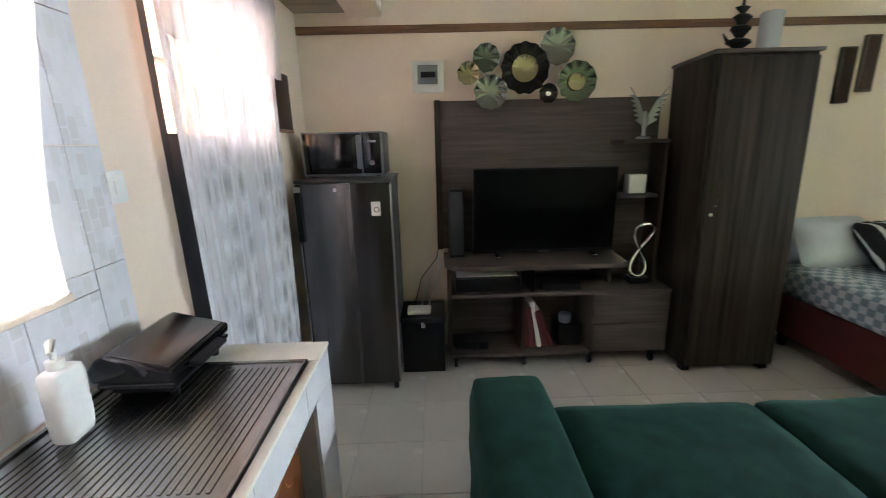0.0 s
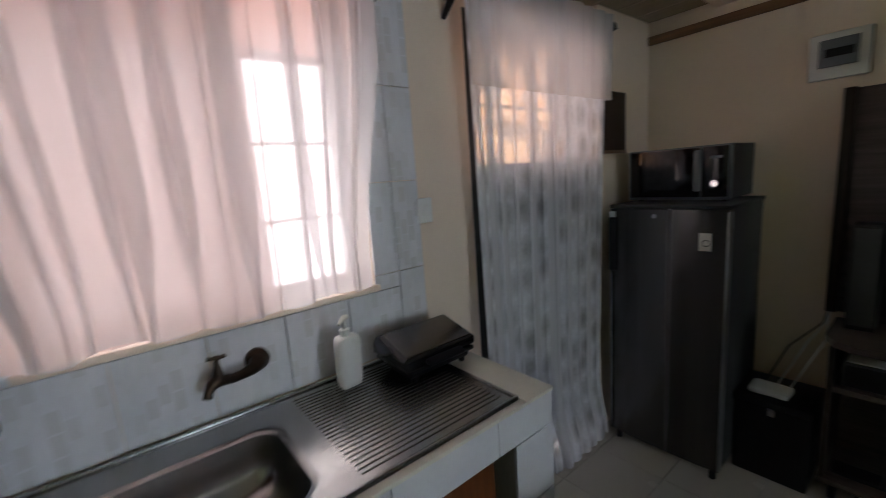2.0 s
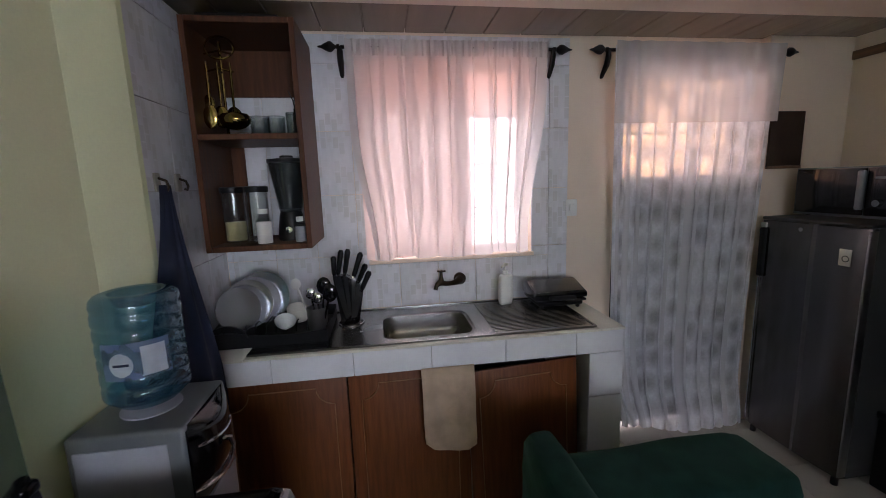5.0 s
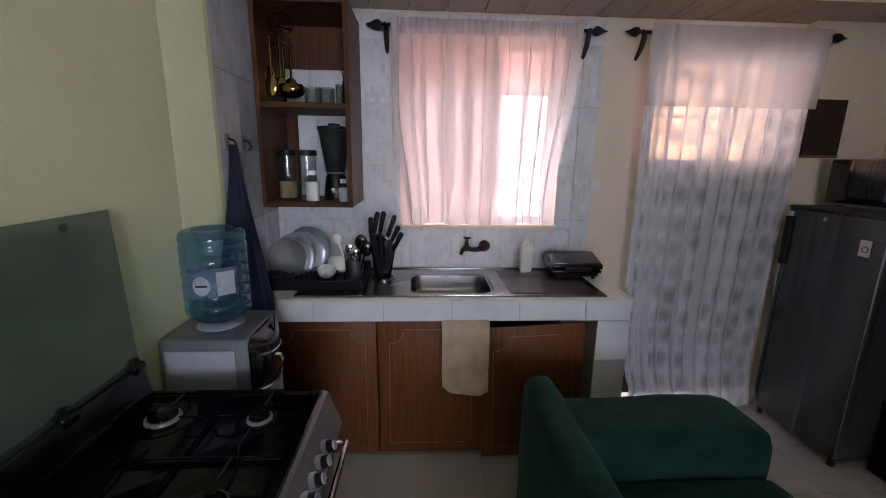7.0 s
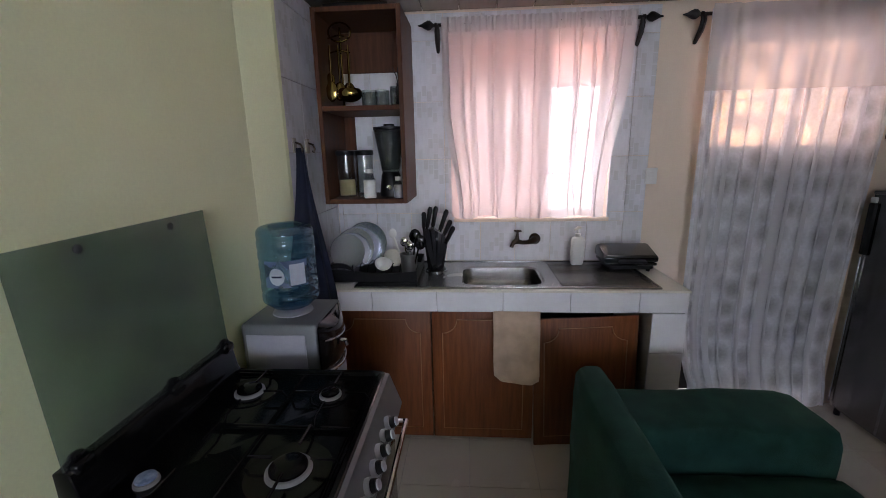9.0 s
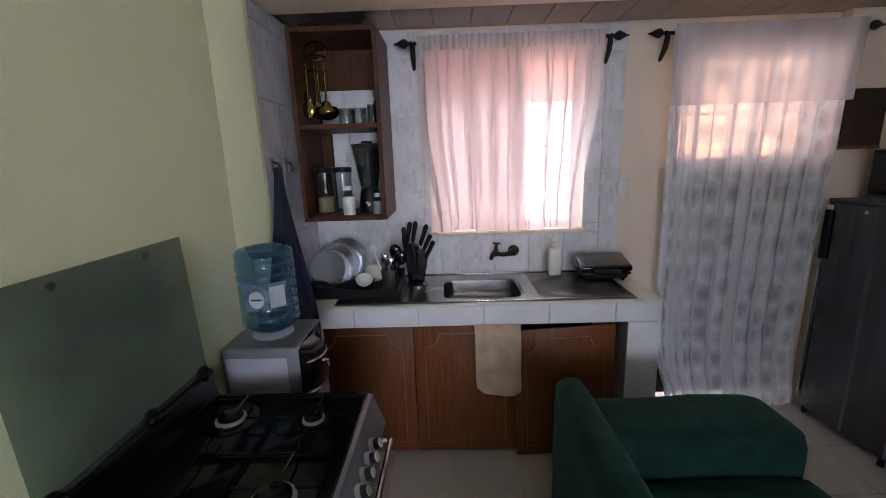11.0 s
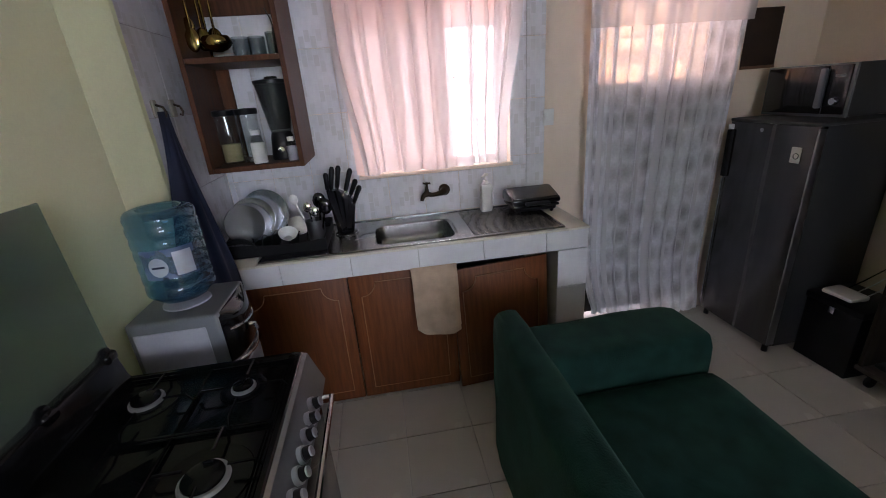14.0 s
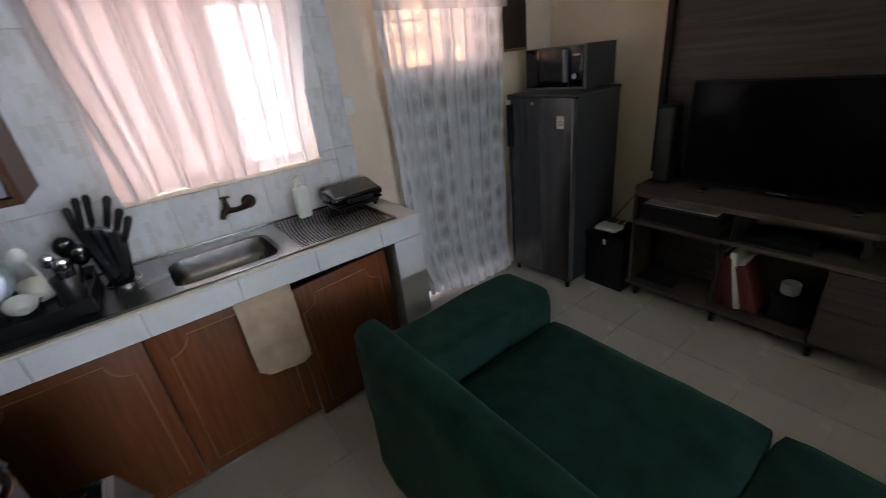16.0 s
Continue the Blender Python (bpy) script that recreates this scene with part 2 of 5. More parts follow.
M_NAVY = mat("navy_cloth", (0.014, 0.020, 0.05), 0.9, vary=0.18, scale=12, fine=300, bump=0.3)
M_TOWEL = mat("tan_terry_cloth", (0.56, 0.42, 0.30), 0.95, vary=0.15, scale=10, fine=320, bump=0.6)
M_IRON = mat("wrought_iron", (0.016, 0.013, 0.012), 0.5, 0.4, vary=0.2)
M_BRONZE = mat("aged_bronze", (0.055, 0.038, 0.026), 0.4, 0.9, vary=0.2)
# door paint, also used for the near-black shade sheet in the counter
M_DOORM = mat("dark_door_and_counter_shade", (0.020, 0.019, 0.022), 0.55, vary=0.15)
M_GOLD = mat("polished_brass", (0.34, 0.24, 0.075), 0.10, 1.0, vary=0.05, bump=0)
M_PLATE = mat("glazed_plate", (0.88, 0.92, 0.96), 0.22, vary=0.01, bump=0, spec=0.5)
M_RIM = mat("silver_rim", (0.75, 0.76, 0.80), 0.2, 1.0, bump=0)
M_PLAQUE = mat("brown_leather_board", (0.048, 0.028, 0.018), 0.6, spec=0.25, vary=0.15)
M_RED = mat("red_book_cloth", (0.10, 0.014, 0.014), 0.75, vary=0.1)
M_PAPER = mat("paper", (0.72, 0.70, 0.66), 0.8, vary=0.05)
M_BEDRED = mat("dark_red_velour", (0.10, 0.014, 0.012), 0.7, vary=0.15)
M_LINEN = mat("white_linen", (0.62, 0.66, 0.70), 0.9, vary=0.06, fine=200, bump=0.25)
M_CREAMY = mat("cream_grains", (0.55, 0.46, 0.24), 0.8, vary=0.15, fine=300, bump=0.4)
M_POWDER = mat("white_powder", (0.76, 0.76, 0.75), 0.8, vary=0.05)
M_HOOK = mat("beige_hook_plastic", (0.33, 0.30, 0.24), 0.4, vary=0.08)
M_WARMW = mat("warm_white_plastic", (0.70, 0.68, 0.60), 0.4, vary=0.05)
M_DISC_G = mat("green_lacquered_metal", (0.13, 0.155, 0.11), 0.17, 0.9, vary=0.14, scale=9, bump=0.1)
M_DISC_S = mat("grey_green_lacquered_metal", (0.21, 0.225, 0.19), 0.17, 0.9, vary=0.14, scale=9, bump=0.1)
M_DISC_Y = mat("pale_gold_lacquered_metal", (0.36, 0.31, 0.18), 0.16, 0.9, vary=0.14, bump=0.15)
M_DISC_B = mat("black_lacquered_metal", (0.016, 0.015, 0.013), 0.2, 0.7, vary=0.2, bump=0.1)
M_LID = tinted("smoked_glass_lid", (0.58, 0.66, 0.61), (0.20, 0.225, 0.215), 0.22, 0.07)
M_TUMBLER = tinted("tumbler_glass", (0.80, 0.84, 0.84), (0.06, 0.07, 0.07), 0.12, 0.03, 0.06)
M_JUG = tinted("smoky_jug_glass", (0.72, 0.75, 0.75), (0.03, 0.03, 0.032), 0.12, 0.05, 0.04)
M_BLUECAP = mat("worn_blue_enamel", (0.24, 0.30, 0.42), 0.5, vary=0.25, scale=60, bump=0.1, second=(0.05, 0.09, 0.20))
M_GLASS = tinted("clear_jar_glass", (0.95, 0.965, 0.965), (0.10, 0.11, 0.11), 0.05, 0.03, 0.035)
M_WATER = tinted("bottle_water", (0.34, 0.55, 0.72), (0.05, 0.12, 0.2), 0.12, 0.05)
M_LABEL = tinted("white_label_print", (0.75, 0.82, 0.88), (0.62, 0.65, 0.70), 0.7, 0.4)
M_PANE = glass("window_glass", (0.97, 0.98, 0.98))
M_SMOKE = tinted("smoked_plastic", (0.24, 0.24, 0.26), (0.012, 0.012, 0.013), 0.3, 0.06, 0.03)
M_BLUE = tinted("blue_bottle_plastic", (0.46, 0.65, 0.75), (0.09, 0.24, 0.35), 0.17, 0.06, 0.06)
# emission stands in for sunlight on the wall across the yard
M_OUT = glow("yard_glow", (1.0, 0.77, 0.62), (1.0, 0.92, 0.82), 8.8, scale=0.8)
# fill light for the kitchen, shining in through the added east opening
M_FILL_E = glow("fill_glow", (0.95, 1.0, 0.95), (1.0, 1.0, 0.96), 23.0, scale=0.6)
M_YARD = mat("yard_concrete", (0.55, 0.50, 0.44), 0.85, vary=0.12, scale=2, fine=60, bump=0.3)
M_OBSCURE = tinted("peach_obscure_glass", (0.64, 0.49, 0.34), (0.5, 0.4, 0.3), 0.08, 0.3)
M_FAN = tinted("rosy_obscure_glass", (0.60, 0.45, 0.40), (0.4, 0.3, 0.28), 0.08, 0.3)
M_SHEER = cloth_sheer("white_sheer", (0.88, 0.84, 0.84), let=0.22, translucent=0.5)
M_PINK = cloth_sheer("pale_pink_lining", (0.84, 0.70, 0.66), let=0.06, translucent=0.5)
M_VALANCE = cloth_sheer("sheer_valance", (0.90, 0.87, 0.87), let=0.40, translucent=0.5)
M_LACE = cloth_sheer("white_lace", (0.90, 0.91, 0.97), let=0.22, translucent=0.3, lace=True)
M_LACE_B = cloth_sheer("white_lace_fold", (0.90, 0.90, 0.95), let=0.22, translucent=0.3)

# ---- shape helpers ----
ORIGIN = {}


def box(bm, x0, x1, y0, y1, z0, z1, bevel=0.0, seg=2):
    g = bmesh.ops.create_cube(bm, size=1.0)
    vs = g["verts"]
    for v in vs:
        v.co = Vector(((x0 + x1) / 2 + v.co.x * (x1 - x0), (y0 + y1) / 2 + v.co.y * (y1 - y0), (z0 + z1) / 2 + v.co.z * (z1 - z0)))
    if bevel:
        es = list({e for v in vs for e in v.link_edges})
        bmesh.ops.bevel(bm, geom=es, offset=bevel, segments=seg, affect="EDGES", profile=0.5)
    return bm


def B(*a, **k):
    return box(bmesh.new(), *a, **k)


def ring_skin(bm, rings, closed=False, caps=True):
    rows = [[bm.verts.new(p) for p in r] for r in rings]
    pairs = list(zip(rows, rows[1:])) + ([(rows[-1], rows[0])] if closed else [])
    for a, b in pairs:
        for i in range(len(a)):
            j = (i + 1) % len(a)
            bm.faces.new((a[i], a[j], b[j], b[i]))
    if caps and not closed:
        bm.faces.new(rows[0][::-1])
        bm.faces.new(rows[-1])
    return bm


def lathe(bm, c, prof, seg=24, axis="z"):
    """Turns a profile of (radius, height) round an axis through c."""
    rings = []
    for r, h in prof:
        ring = []
        for i in range(seg):
            a = 2 * math.pi * i / seg
            u, v = max(r, 0.0004) * math.cos(a), max(r, 0.0004) * math.sin(a)
            p = {"z": (u, v, h), "y": (v, h, u), "x": (h, u, v)}[axis]
            ring.append(Vector(c) + Vector(p))
        rings.append(ring)
    return ring_skin(bm, rings)


def tube(bm, pts, r, seg=8, closed=False):
    pts = [Vector(p) for p in pts]
    rings, n, side = [], len(pts), None
    for i, p in enumerate(pts):
        a = pts[i - 1] if (i or closed) else p
        b = pts[(i + 1) % n] if (i < n - 1 or closed) else p
        d = (b - a).normalized()
        if side is None:
            side = d.orthogonal().normalized()
        side = (side - d * side.dot(d)).normalized()
        up = d.cross(side)
        rad = r[i] if isinstance(r, (list, tuple)) else r
        rings.append([p + rad * (math.cos(2 * math.pi * k / seg) * side + math.sin(2 * math.pi * k / seg) * up) for k in range(seg)])
    return ring_skin(bm, rings, closed)


def prism(bm, pts, offset):
    """A flat outline pushed through by the vector offset."""
    a = [bm.verts.new(p) for p in pts]
    b = [bm.verts.new(Vector(p) + Vector(offset)) for p in pts]
    bm.faces.new(a)
    bm.faces.new(b[::-1])
    for i in range(len(a)):
        j = (i + 1) % len(a)
        bm.faces.new((a[i], b[i], b[j], a[j]))
    return bm


def sheet(bm, f, nu, nv):
    rows = [[bm.verts.new(f(i / nu, j / nv)) for i in range(nu + 1)] for j in range(nv + 1)]
    for j in range(nv):
        for i in range(nu):
            bm.faces.new((rows[j][i], rows[j][i + 1], rows[j + 1][i + 1], rows[j + 1][i]))
    return bm


def to_mesh(name, bm, material, origin, smooth):
    bmesh.ops.recalc_face_normals(bm, faces=bm.faces)
    for v in bm.verts:
        v.co -= origin
    me = bpy.data.meshes.new(name)
    bm.to_mesh(me)
    bm.free()
    me.materials.append(material)
    if smooth:
        for p in me.polygons:
            p.use_smooth = True
        me.set_sharp_from_angle(angle=radians(38))
    return me


def thing(name, at, label, category, group="", kind=""):
    """An Empty at the base of a thing, for its parts."""
    ob = new(name)
    ob.empty_display_size = 0.05
    ob.location = at
    ORIGIN[ob] = Vector(at)
    return tagged(ob, label, category, group, kind)


def part(name, bm, material, parent, label="", smooth=True):
    o = ORIGIN[parent]
    ob = new(name, to_mesh(name, bm, material, o, smooth))
    ob.parent = parent
    ORIGIN[ob] = o
    if label:
        ob["label"] = label
    return ob


def solid(name, bm, material, label, category, group="", kind="", smooth=True):
    """A thing of one mesh, with its origin at its base."""
    lo = Vector([min(v.co[i] for v in bm.verts) for i in range(3)])
    hi = Vector([max(v.co[i] for v in bm.verts) for i in range(3)])
    o = Vector(((lo.x + hi.x) / 2, (lo.y + hi.y) / 2, lo.z))
    ob = new(name, to_mesh(name, bm, material, o, smooth))
    ob.location = o
    ORIGIN[ob] = o
    return tagged(ob, label, category, group, kind)


def setting(name, bm, material, label, category):
    return solid(name, bm, material, label, category, kind="structure", smooth=False)


# ---- the room ----
XE, YS, YN, ZC, ZK = 7.0, -1.6, 4.25, 2.62, 2.31   # east wall, south wall, TV wall, ceilings
LEFT = 0.68                                      # face of the painted kitchen wall
floor = setting("floor", B(-0.2, XE, YS, YN, -0.12, -0.006), M_GROUT, "cream ceramic tiled floor with grey joints", "floor")
bm = bmesh.new()
W0, W1, S0, S1 = 1.45, 2.34, 1.165, 2.20         # window opening
D0, D1, DT = 2.83, 3.70, 2.16                    # doorway
box(bm, -0.2, 0, 0.4, W0, 0, 2.7)
box(bm, -0.2, 0, W0, W1, 0, S0)
box(bm, -0.2, 0, W0, W1, S1, 2.7)
box(bm, -0.2, 0, W1, D0, 0, 2.7)
box(bm, -0.2, 0, D0, D1, DT, 2.7)
wall_w = setting("wall_west", bm, M_PAINT, "cream painted kitchen wall with window and door", "wall")
setting("wall_pier", B(-0.2, 0.062, D1, YN, 0, 2.7), M_PAINT, "cream painted pier beside the door", "wall")
setting("wall_north", B(-0.2, XE, YN, YN + 0.15, 0, 2.7), M_PAINT, "cream painted wall behind the television", "wall")
setting("wall_south_kitchen", B(0, 2.0, LEFT - 0.15, LEFT, 0, 2.7), M_PAINT_Y, "pale yellow painted wall beside the cooker", "wall")
setting("wall_column", prism(bmesh.new(), [(0.64, LEFT, 0), (0.64, 0.733, 0), (0.67, 0.733, 0), (0.87, LEFT + 0.001, 0), (0.87, LEFT, 0)], (0, 0, 2.7)), M_PAINT_Y, "pale yellow painted column in the wall", "wall")
setting("wall_return", B(1.85, 2.0, YS, LEFT - 0.15, 0, 2.7), M_PAINT_Y, "pale yellow painted return wall", "wall")
setting("wall_south", B(2.0, XE, YS - 0.15, YS, 0, 2.7), M_PAINT_Y, "plain painted wall", "wall")
F0, F1, FB, FT_ = 1.8, 3.6, 1.15, 2.40              # added opening for fill light, out of view
bm = B(XE, XE + 0.15, YS, F0, 0, 2.7)
box(bm, XE, XE + 0.15, F1, YN, 0, 2.7)
box(bm, XE, XE + 0.15, F0, F1, 0, FB)
box(bm, XE, XE + 0.15, F0, F1, FT_, 2.7)
setting("wall_east", bm, M_PAINT_Y, "plain painted wall with an added unseen opening for fill light", "wall")
# unseen wall added to block the east fill light from the bed end
setting("wall_light_screen", B(4.95, 5.05, 2.90, YN, 0, 2.62), M_PAINT, "added unseen partition that keeps the east light off the bed", "wall")
# added glowing panel, the source of the fill light from the east
setting("fill_panel_east", B(XE + 0.9, XE + 0.95, F0 - 1.5, F1 + 1.5, 0.0, 3.6), M_FILL_E, "added glowing fill panel behind the unseen east opening", "backdrop")
setting("ceiling", B(0.61, XE, YS, YN, ZC, ZC + 0.1), M_CEIL_W, "cream painted ceiling", "ceiling")
bm = bmesh.new()
y = LEFT
while y < YN - 0.01:
    box(bm, -0.0, 0.398, y + 0.002, min(y + 0.2, YN) - 0.002, ZK, ZK + 0.02, bevel=0.003, seg=1)
    y += 0.2
box(bm, -0.1, 0.40, LEFT, YN, ZK + 0.021, ZK + 0.06)
setting("ceiling_kitchen", bm, M_CEIL, "glossy brown ceiling boards over the kitchen", "ceiling")
setting("beam", B(0.40, 0.612, LEFT, YN, 2.28, ZC + 0.08, bevel=0.006), M_PAINT, "cream painted ceiling beam", "beam")
setting("trim", B(0.065, XE, YN - 0.018, YN, 2.185, 2.232, bevel=0.004), M_BATTEN, "brown varnished wooden batten along the wall", "trim")
# glowing panel that lights the sink window and the door from outside
setting("backdrop_window", B(-2.2, -2.15, -6.0, 11.0, -0.2, 4.6), M_OUT, "glowing peach backdrop in place of the sunlit wall across the yard", "backdrop")
setting("ground", B(-12.0, -0.2, -9.0, 14.0, -0.24, -0.03), M_YARD, "pale concrete yard outside the door", "ground")

# ---- window ----
win = thing("window_1", (-0.12, (W0 + W1) / 2, S0), "steel casement window with burglar bars", "window", kind="structure")
bm = bmesh.new()
for a, b in ((W0, W0 + 0.04), (W1 - 0.04, W1), (1.90, 1.94)):
    box(bm, -0.15, -0.11, a, b, S0, S1)
for a, b in ((S0, S0 + 0.04), (S1 - 0.04, S1), (1.915, 1.94)):
    box(bm, -0.148, -0.112, W0 + 0.04, W1 - 0.04, a, b)
part("window_frame", bm, M_WHITEP, win, smooth=False)
for z in (1.42, 1.66):
    part("bar", tube(bmesh.new(), [(-0.09, W0, z), (-0.09, W1, z)], 0.006), M_WARMW, win)
for a, b in ((W0 + 0.04, 1.90), (1.94, W1 - 0.04)):
    p = part("pane", B(-0.132, -0.128, a, b, S0 + 0.04, 1.915), M_PANE, win)
    p.visible_shadow = False
    p = part("fanlight_pane", B(-0.132, -0.128, a, b, 1.94, S1 - 0.04), M_FAN, win, "rosy obscure glass")
part("window_sill", B(-0.11, 0.020, W0 - 0.012, W1 + 0.012, S0 - 0.019, S0 + 0.004, bevel=0.005), M_PAINT, win)

# ---- door to the yard ----
door = thing("door_1", (-0.05, (D0 + D1) / 2, 0), "dark metal door with glazed upper half", "door", kind="structure")
bm = bmesh.new()
box(bm, -0.12, -0.004, D0, D0 + 0.045, 0, DT)
box(bm, -0.12, -0.004, D1 - 0.045, D1, 0, DT)
box(bm, -0.12, -0.004, D0 + 0.045, D1 - 0.045, DT - 0.045, DT)
part("door_frame", bm, M_DOORM, door, smooth=False)
bm = B(-0.055, -0.015, D0 + 0.05, D1 - 0.05, 0.032, 1.56, bevel=0.004)
for z0, z1 in ((0.15, 0.72), (0.85, 1.46)):
    box(bm, -0.022, -0.006, D0 + 0.14, D1 - 0.14, z0, z1, bevel=0.008)
part("door_panel", bm, M_DOORM, door)
bm = bmesh.new()
for a in (D0 + 0.05, 2.99, 3.30, D1 - 0.07):
    box(bm, -0.042, -0.026, a, a + 0.014, 1.56, DT - 0.045)
box(bm, -0.042, -0.026, D0 + 0.05, D1 - 0.05, 1.80, 1.815)
part("glazing_bars", bm, M_WARMW, door, smooth=False)
p = part("pane", B(-0.036, -0.032, D0 + 0.05, D1 - 0.05, 1.56, DT - 0.045), M_OBSCURE, door)
p.visible_shadow = False


# ---- curtains ----
def rod(y0, y1, z, x, label):
    r = thing("curtain_rod", (0, (y0 + y1) / 2, z), label, "curtain rod", "iron curtain rods")
    part("pole", tube(bmesh.new(), [(x, y0, z), (x, y1, z)], 0.009, 10), M_IRON, r)
    for y, s in ((y0, -1), (y1, 1)):
        bm = lathe(bmesh.new(), (x, y, z), [(0.0, 0), (0.013, 0.004 * s), (0.013, 0.014 * s), (0.007, 0.020 * s), (0.024, 0.040 * s), (0.025, 0.052 * s), (0.018, 0.068 * s), (0.008, 0.086 * s), (0.003, 0.105 * s)], 10, "y")
        part("finial", bm, M_IRON, r)
        yb = y + 0.002 * s
        bm = tube(bmesh.new(), [(x, yb, z), (x + 0.004, yb, z - 0.03), (x - 0.012, yb, z - 0.07), (0.012, yb, z - 0.115), (0.004, yb, z - 0.125)], [0.011, 0.015, 0.015, 0.011, 0.008])
        part("bracket", bm, M_IRON, r)


rod(1.365, 2.432, 2.222, 0.06, "black wrought-iron curtain rod above the sink window")
rod(2.735, 3.77, 2.222, 0.07, "black wrought-iron curtain rod above the yard door")


def smooth01(v):
    v = min(1, max(0, v))
    return v * v * (3 - 2 * v)


def pleat(u, v, seed, n):
    """Phase and depth of the pleat at u across and v down."""
    w = u * n + 0.9 * noise.noise((u * n * 0.45, v * 0.06, seed)) + 0.10 * noise.noise((u * n, v * 0.3, seed + 3))
    return w, max(0.1, 0.6 + 0.7 * noise.noise((u * n * 0.4, v * 0.3, seed + 5)))


def folds(u, v, seed, n):
    w, k = pleat(u, v, seed, n)
    return k * math.cos(2 * math.pi * w) + 0.3 * noise.noise((u * n * 2.1, v * 1.2, seed + 9))


def overlap(u, v, seed, n):
    w, k = pleat(u, v, seed, n)
    return k * math.sin(2 * math.pi * w)


def window_cloth(y0, y1, z1, x, amp, seed, n, gather=True, lap=0.030):
    def f(u, v):
        z = z1 - v * (z1 - 1.180)
        y = y0 + u * (y1 - y0)
        if gather:
            y += 0.085 * smooth01((v - 0.35) / 0.65) * (1 - u) ** 5 - 0.092 * smooth01((v - 0.2) / 0.7) * u ** 5
        k = amp * (0.35 + 0.65 * smooth01(v * 2)) * (1 - 0.35 * smooth01((u - 0.5) / 0.4) * v)
        z += 0.022 * noise.noise((u * 7, 3.0, seed)) * smooth01((v - 0.8) / 0.2)
        rest = 0.030 * smooth01((v - 0.15) / 0.85) * smooth01((u - 0.58) / 0.3) if gather else 0
        return (x - rest + k * folds(u, v, seed, n), y + lap * (0.3 + 0.7 * smooth01(v * 3)) * overlap(u, v, seed, n), z)
    return f


cur = thing("window_curtain", (0.05, 1.9, 1.155), "sheer white and pink curtain drawn across the sink window", "curtain")
part("sheer_panel", sheet(bmesh.new(), window_cloth(1.388, 2.400, 2.25, 0.070, 0.022, 3.0, 9), 320, 30), M_SHEER, cur)
part("lining_panel", sheet(bmesh.new(), window_cloth(1.42, 1.98, 2.215, 0.026, 0.012, 11.0, 5, False, 0.028), 140, 24), M_PINK, cur, "pink inner lining")
rng = random.Random(5)
def pleat_strip(base, u0, w, dx, seed, taper=0.0, drift=0.0):
    """A doubled strip of cloth where a pleat lies over itself; its width wanders on the way down."""
    def f(a, v):
        k = w * (0.6 + 0.4 * smooth01(v * 2.5)) * (1 + 0.3 * noise.noise((v * 1.1, seed, 1.0))) * (1 - taper * smooth01((v - 0.72) / 0.28))
        c = u0 + 0.003 * noise.noise((v * 0.9, seed, 7.0)) + drift * v * v
        p = base(min(1.0, max(0.0, c + (a - 0.5) * k)), v)
        return (p[0] + dx + 0.004 * math.sin(a * math.pi), p[1], p[2])
    return f
base = window_cloth(1.388, 2.400, 2.25, 0.070, 0.022, 3.0, 9)
u = 0.012
while u < 0.985:
    wide = rng.choice((0.022, 0.034, 0.05, 0.07)) if u < 0.56 else rng.choice((0.016, 0.024, 0.034))
    part("pleat", sheet(bmesh.new(), pleat_strip(base, u, wide, 0.007, u * 50, 0.75, 0.05 * smooth01((u - 0.55) / 0.2) * (1 - u) * 2), 12, 30), M_SHEER, cur)
    u += wide * 0.5 + rng.uniform(0.035, 0.07)
part("heading", sheet(bmesh.new(), lambda u, v: (0.074 + 0.006 * math.sin(u * 190), 1.386 + u * 1.016, 2.255 - 0.075 * v), 200, 3), M_SHEER, cur, "gathered heading on the rod")


def door_cloth(u, v):
    z = 2.24 - v * 2.215
    left = 2.765 + 0.03 * v + 0.06 * smooth01((v - 0.72) / 0.28)
    right = 3.735 - 0.05 * smooth01(v * 1.3) - 0.01 * smooth01((v - 0.5) / 0.5)
    y = left + u * (right - left)
    k = 0.022 * (0.35 + 0.9 * v)
    return (0.082 + k * folds(u, v * 1.0, 21.0, 10) + 0.05 * smooth01((v - 0.85) / 0.15), y + 0.024 * (0.3 + 0.7 * smooth01(v * 3)) * overlap(u, v * 1.0, 21.0, 10), z + 0.085 * (1 - smooth01(u / 0.55)) * smooth01((v - 0.9) / 0.1) + 0.01 * noise.noise((u * 4, 0, 7)) * smooth01((v - 0.9) / 0.1))


def door_valance(u, v):
    z = 2.255 - v * 0.41
    return (0.112 + 0.009 * folds(u, v * 0.6, 31.0, 10), 2.755 + u * (0.995 - 0.02 * v), z)


cur = thing("door_curtain", (0.08, 3.25, 0.02), "long white lace curtain with folded-over top at the door", "curtain")
part("lace_panel", sheet(bmesh.new(), door_cloth, 260, 60), M_LACE, cur)
u = 0.02
while u < 0.98:
    part("pleat", sheet(bmesh.new(), pleat_strip(door_cloth, u, rng.uniform(0.016, 0.05), 0.008, u * 40 + 3), 8, 60), M_LACE_B, cur)
    u += rng.uniform(0.06, 0.12)
part("valance", sheet(bmesh.new(), door_valance, 190, 10), M_VALANCE, cur, "folded-over sheer top")

# ---- kitchen counter ----
CX, CY0, CY1, CT = 0.560, 0.722, 2.575, 0.90     # front, ends and top of the counter
ctr = thing("kitchen_counter", (CX / 2, (CY0 + CY1) / 2, 0), "masonry kitchen counter faced with white marbled tiles", "counter")
bm = B(0.004, CX - 0.012, CY0, 1.47, 0.79, CT - 0.012)
box(bm, 0.004, CX - 0.012, 1.93, CY1 - 0.012, 0.79, CT - 0.012)
box(bm, 0.004, 0.14, 1.47, 1.93, 0.79, CT - 0.012)
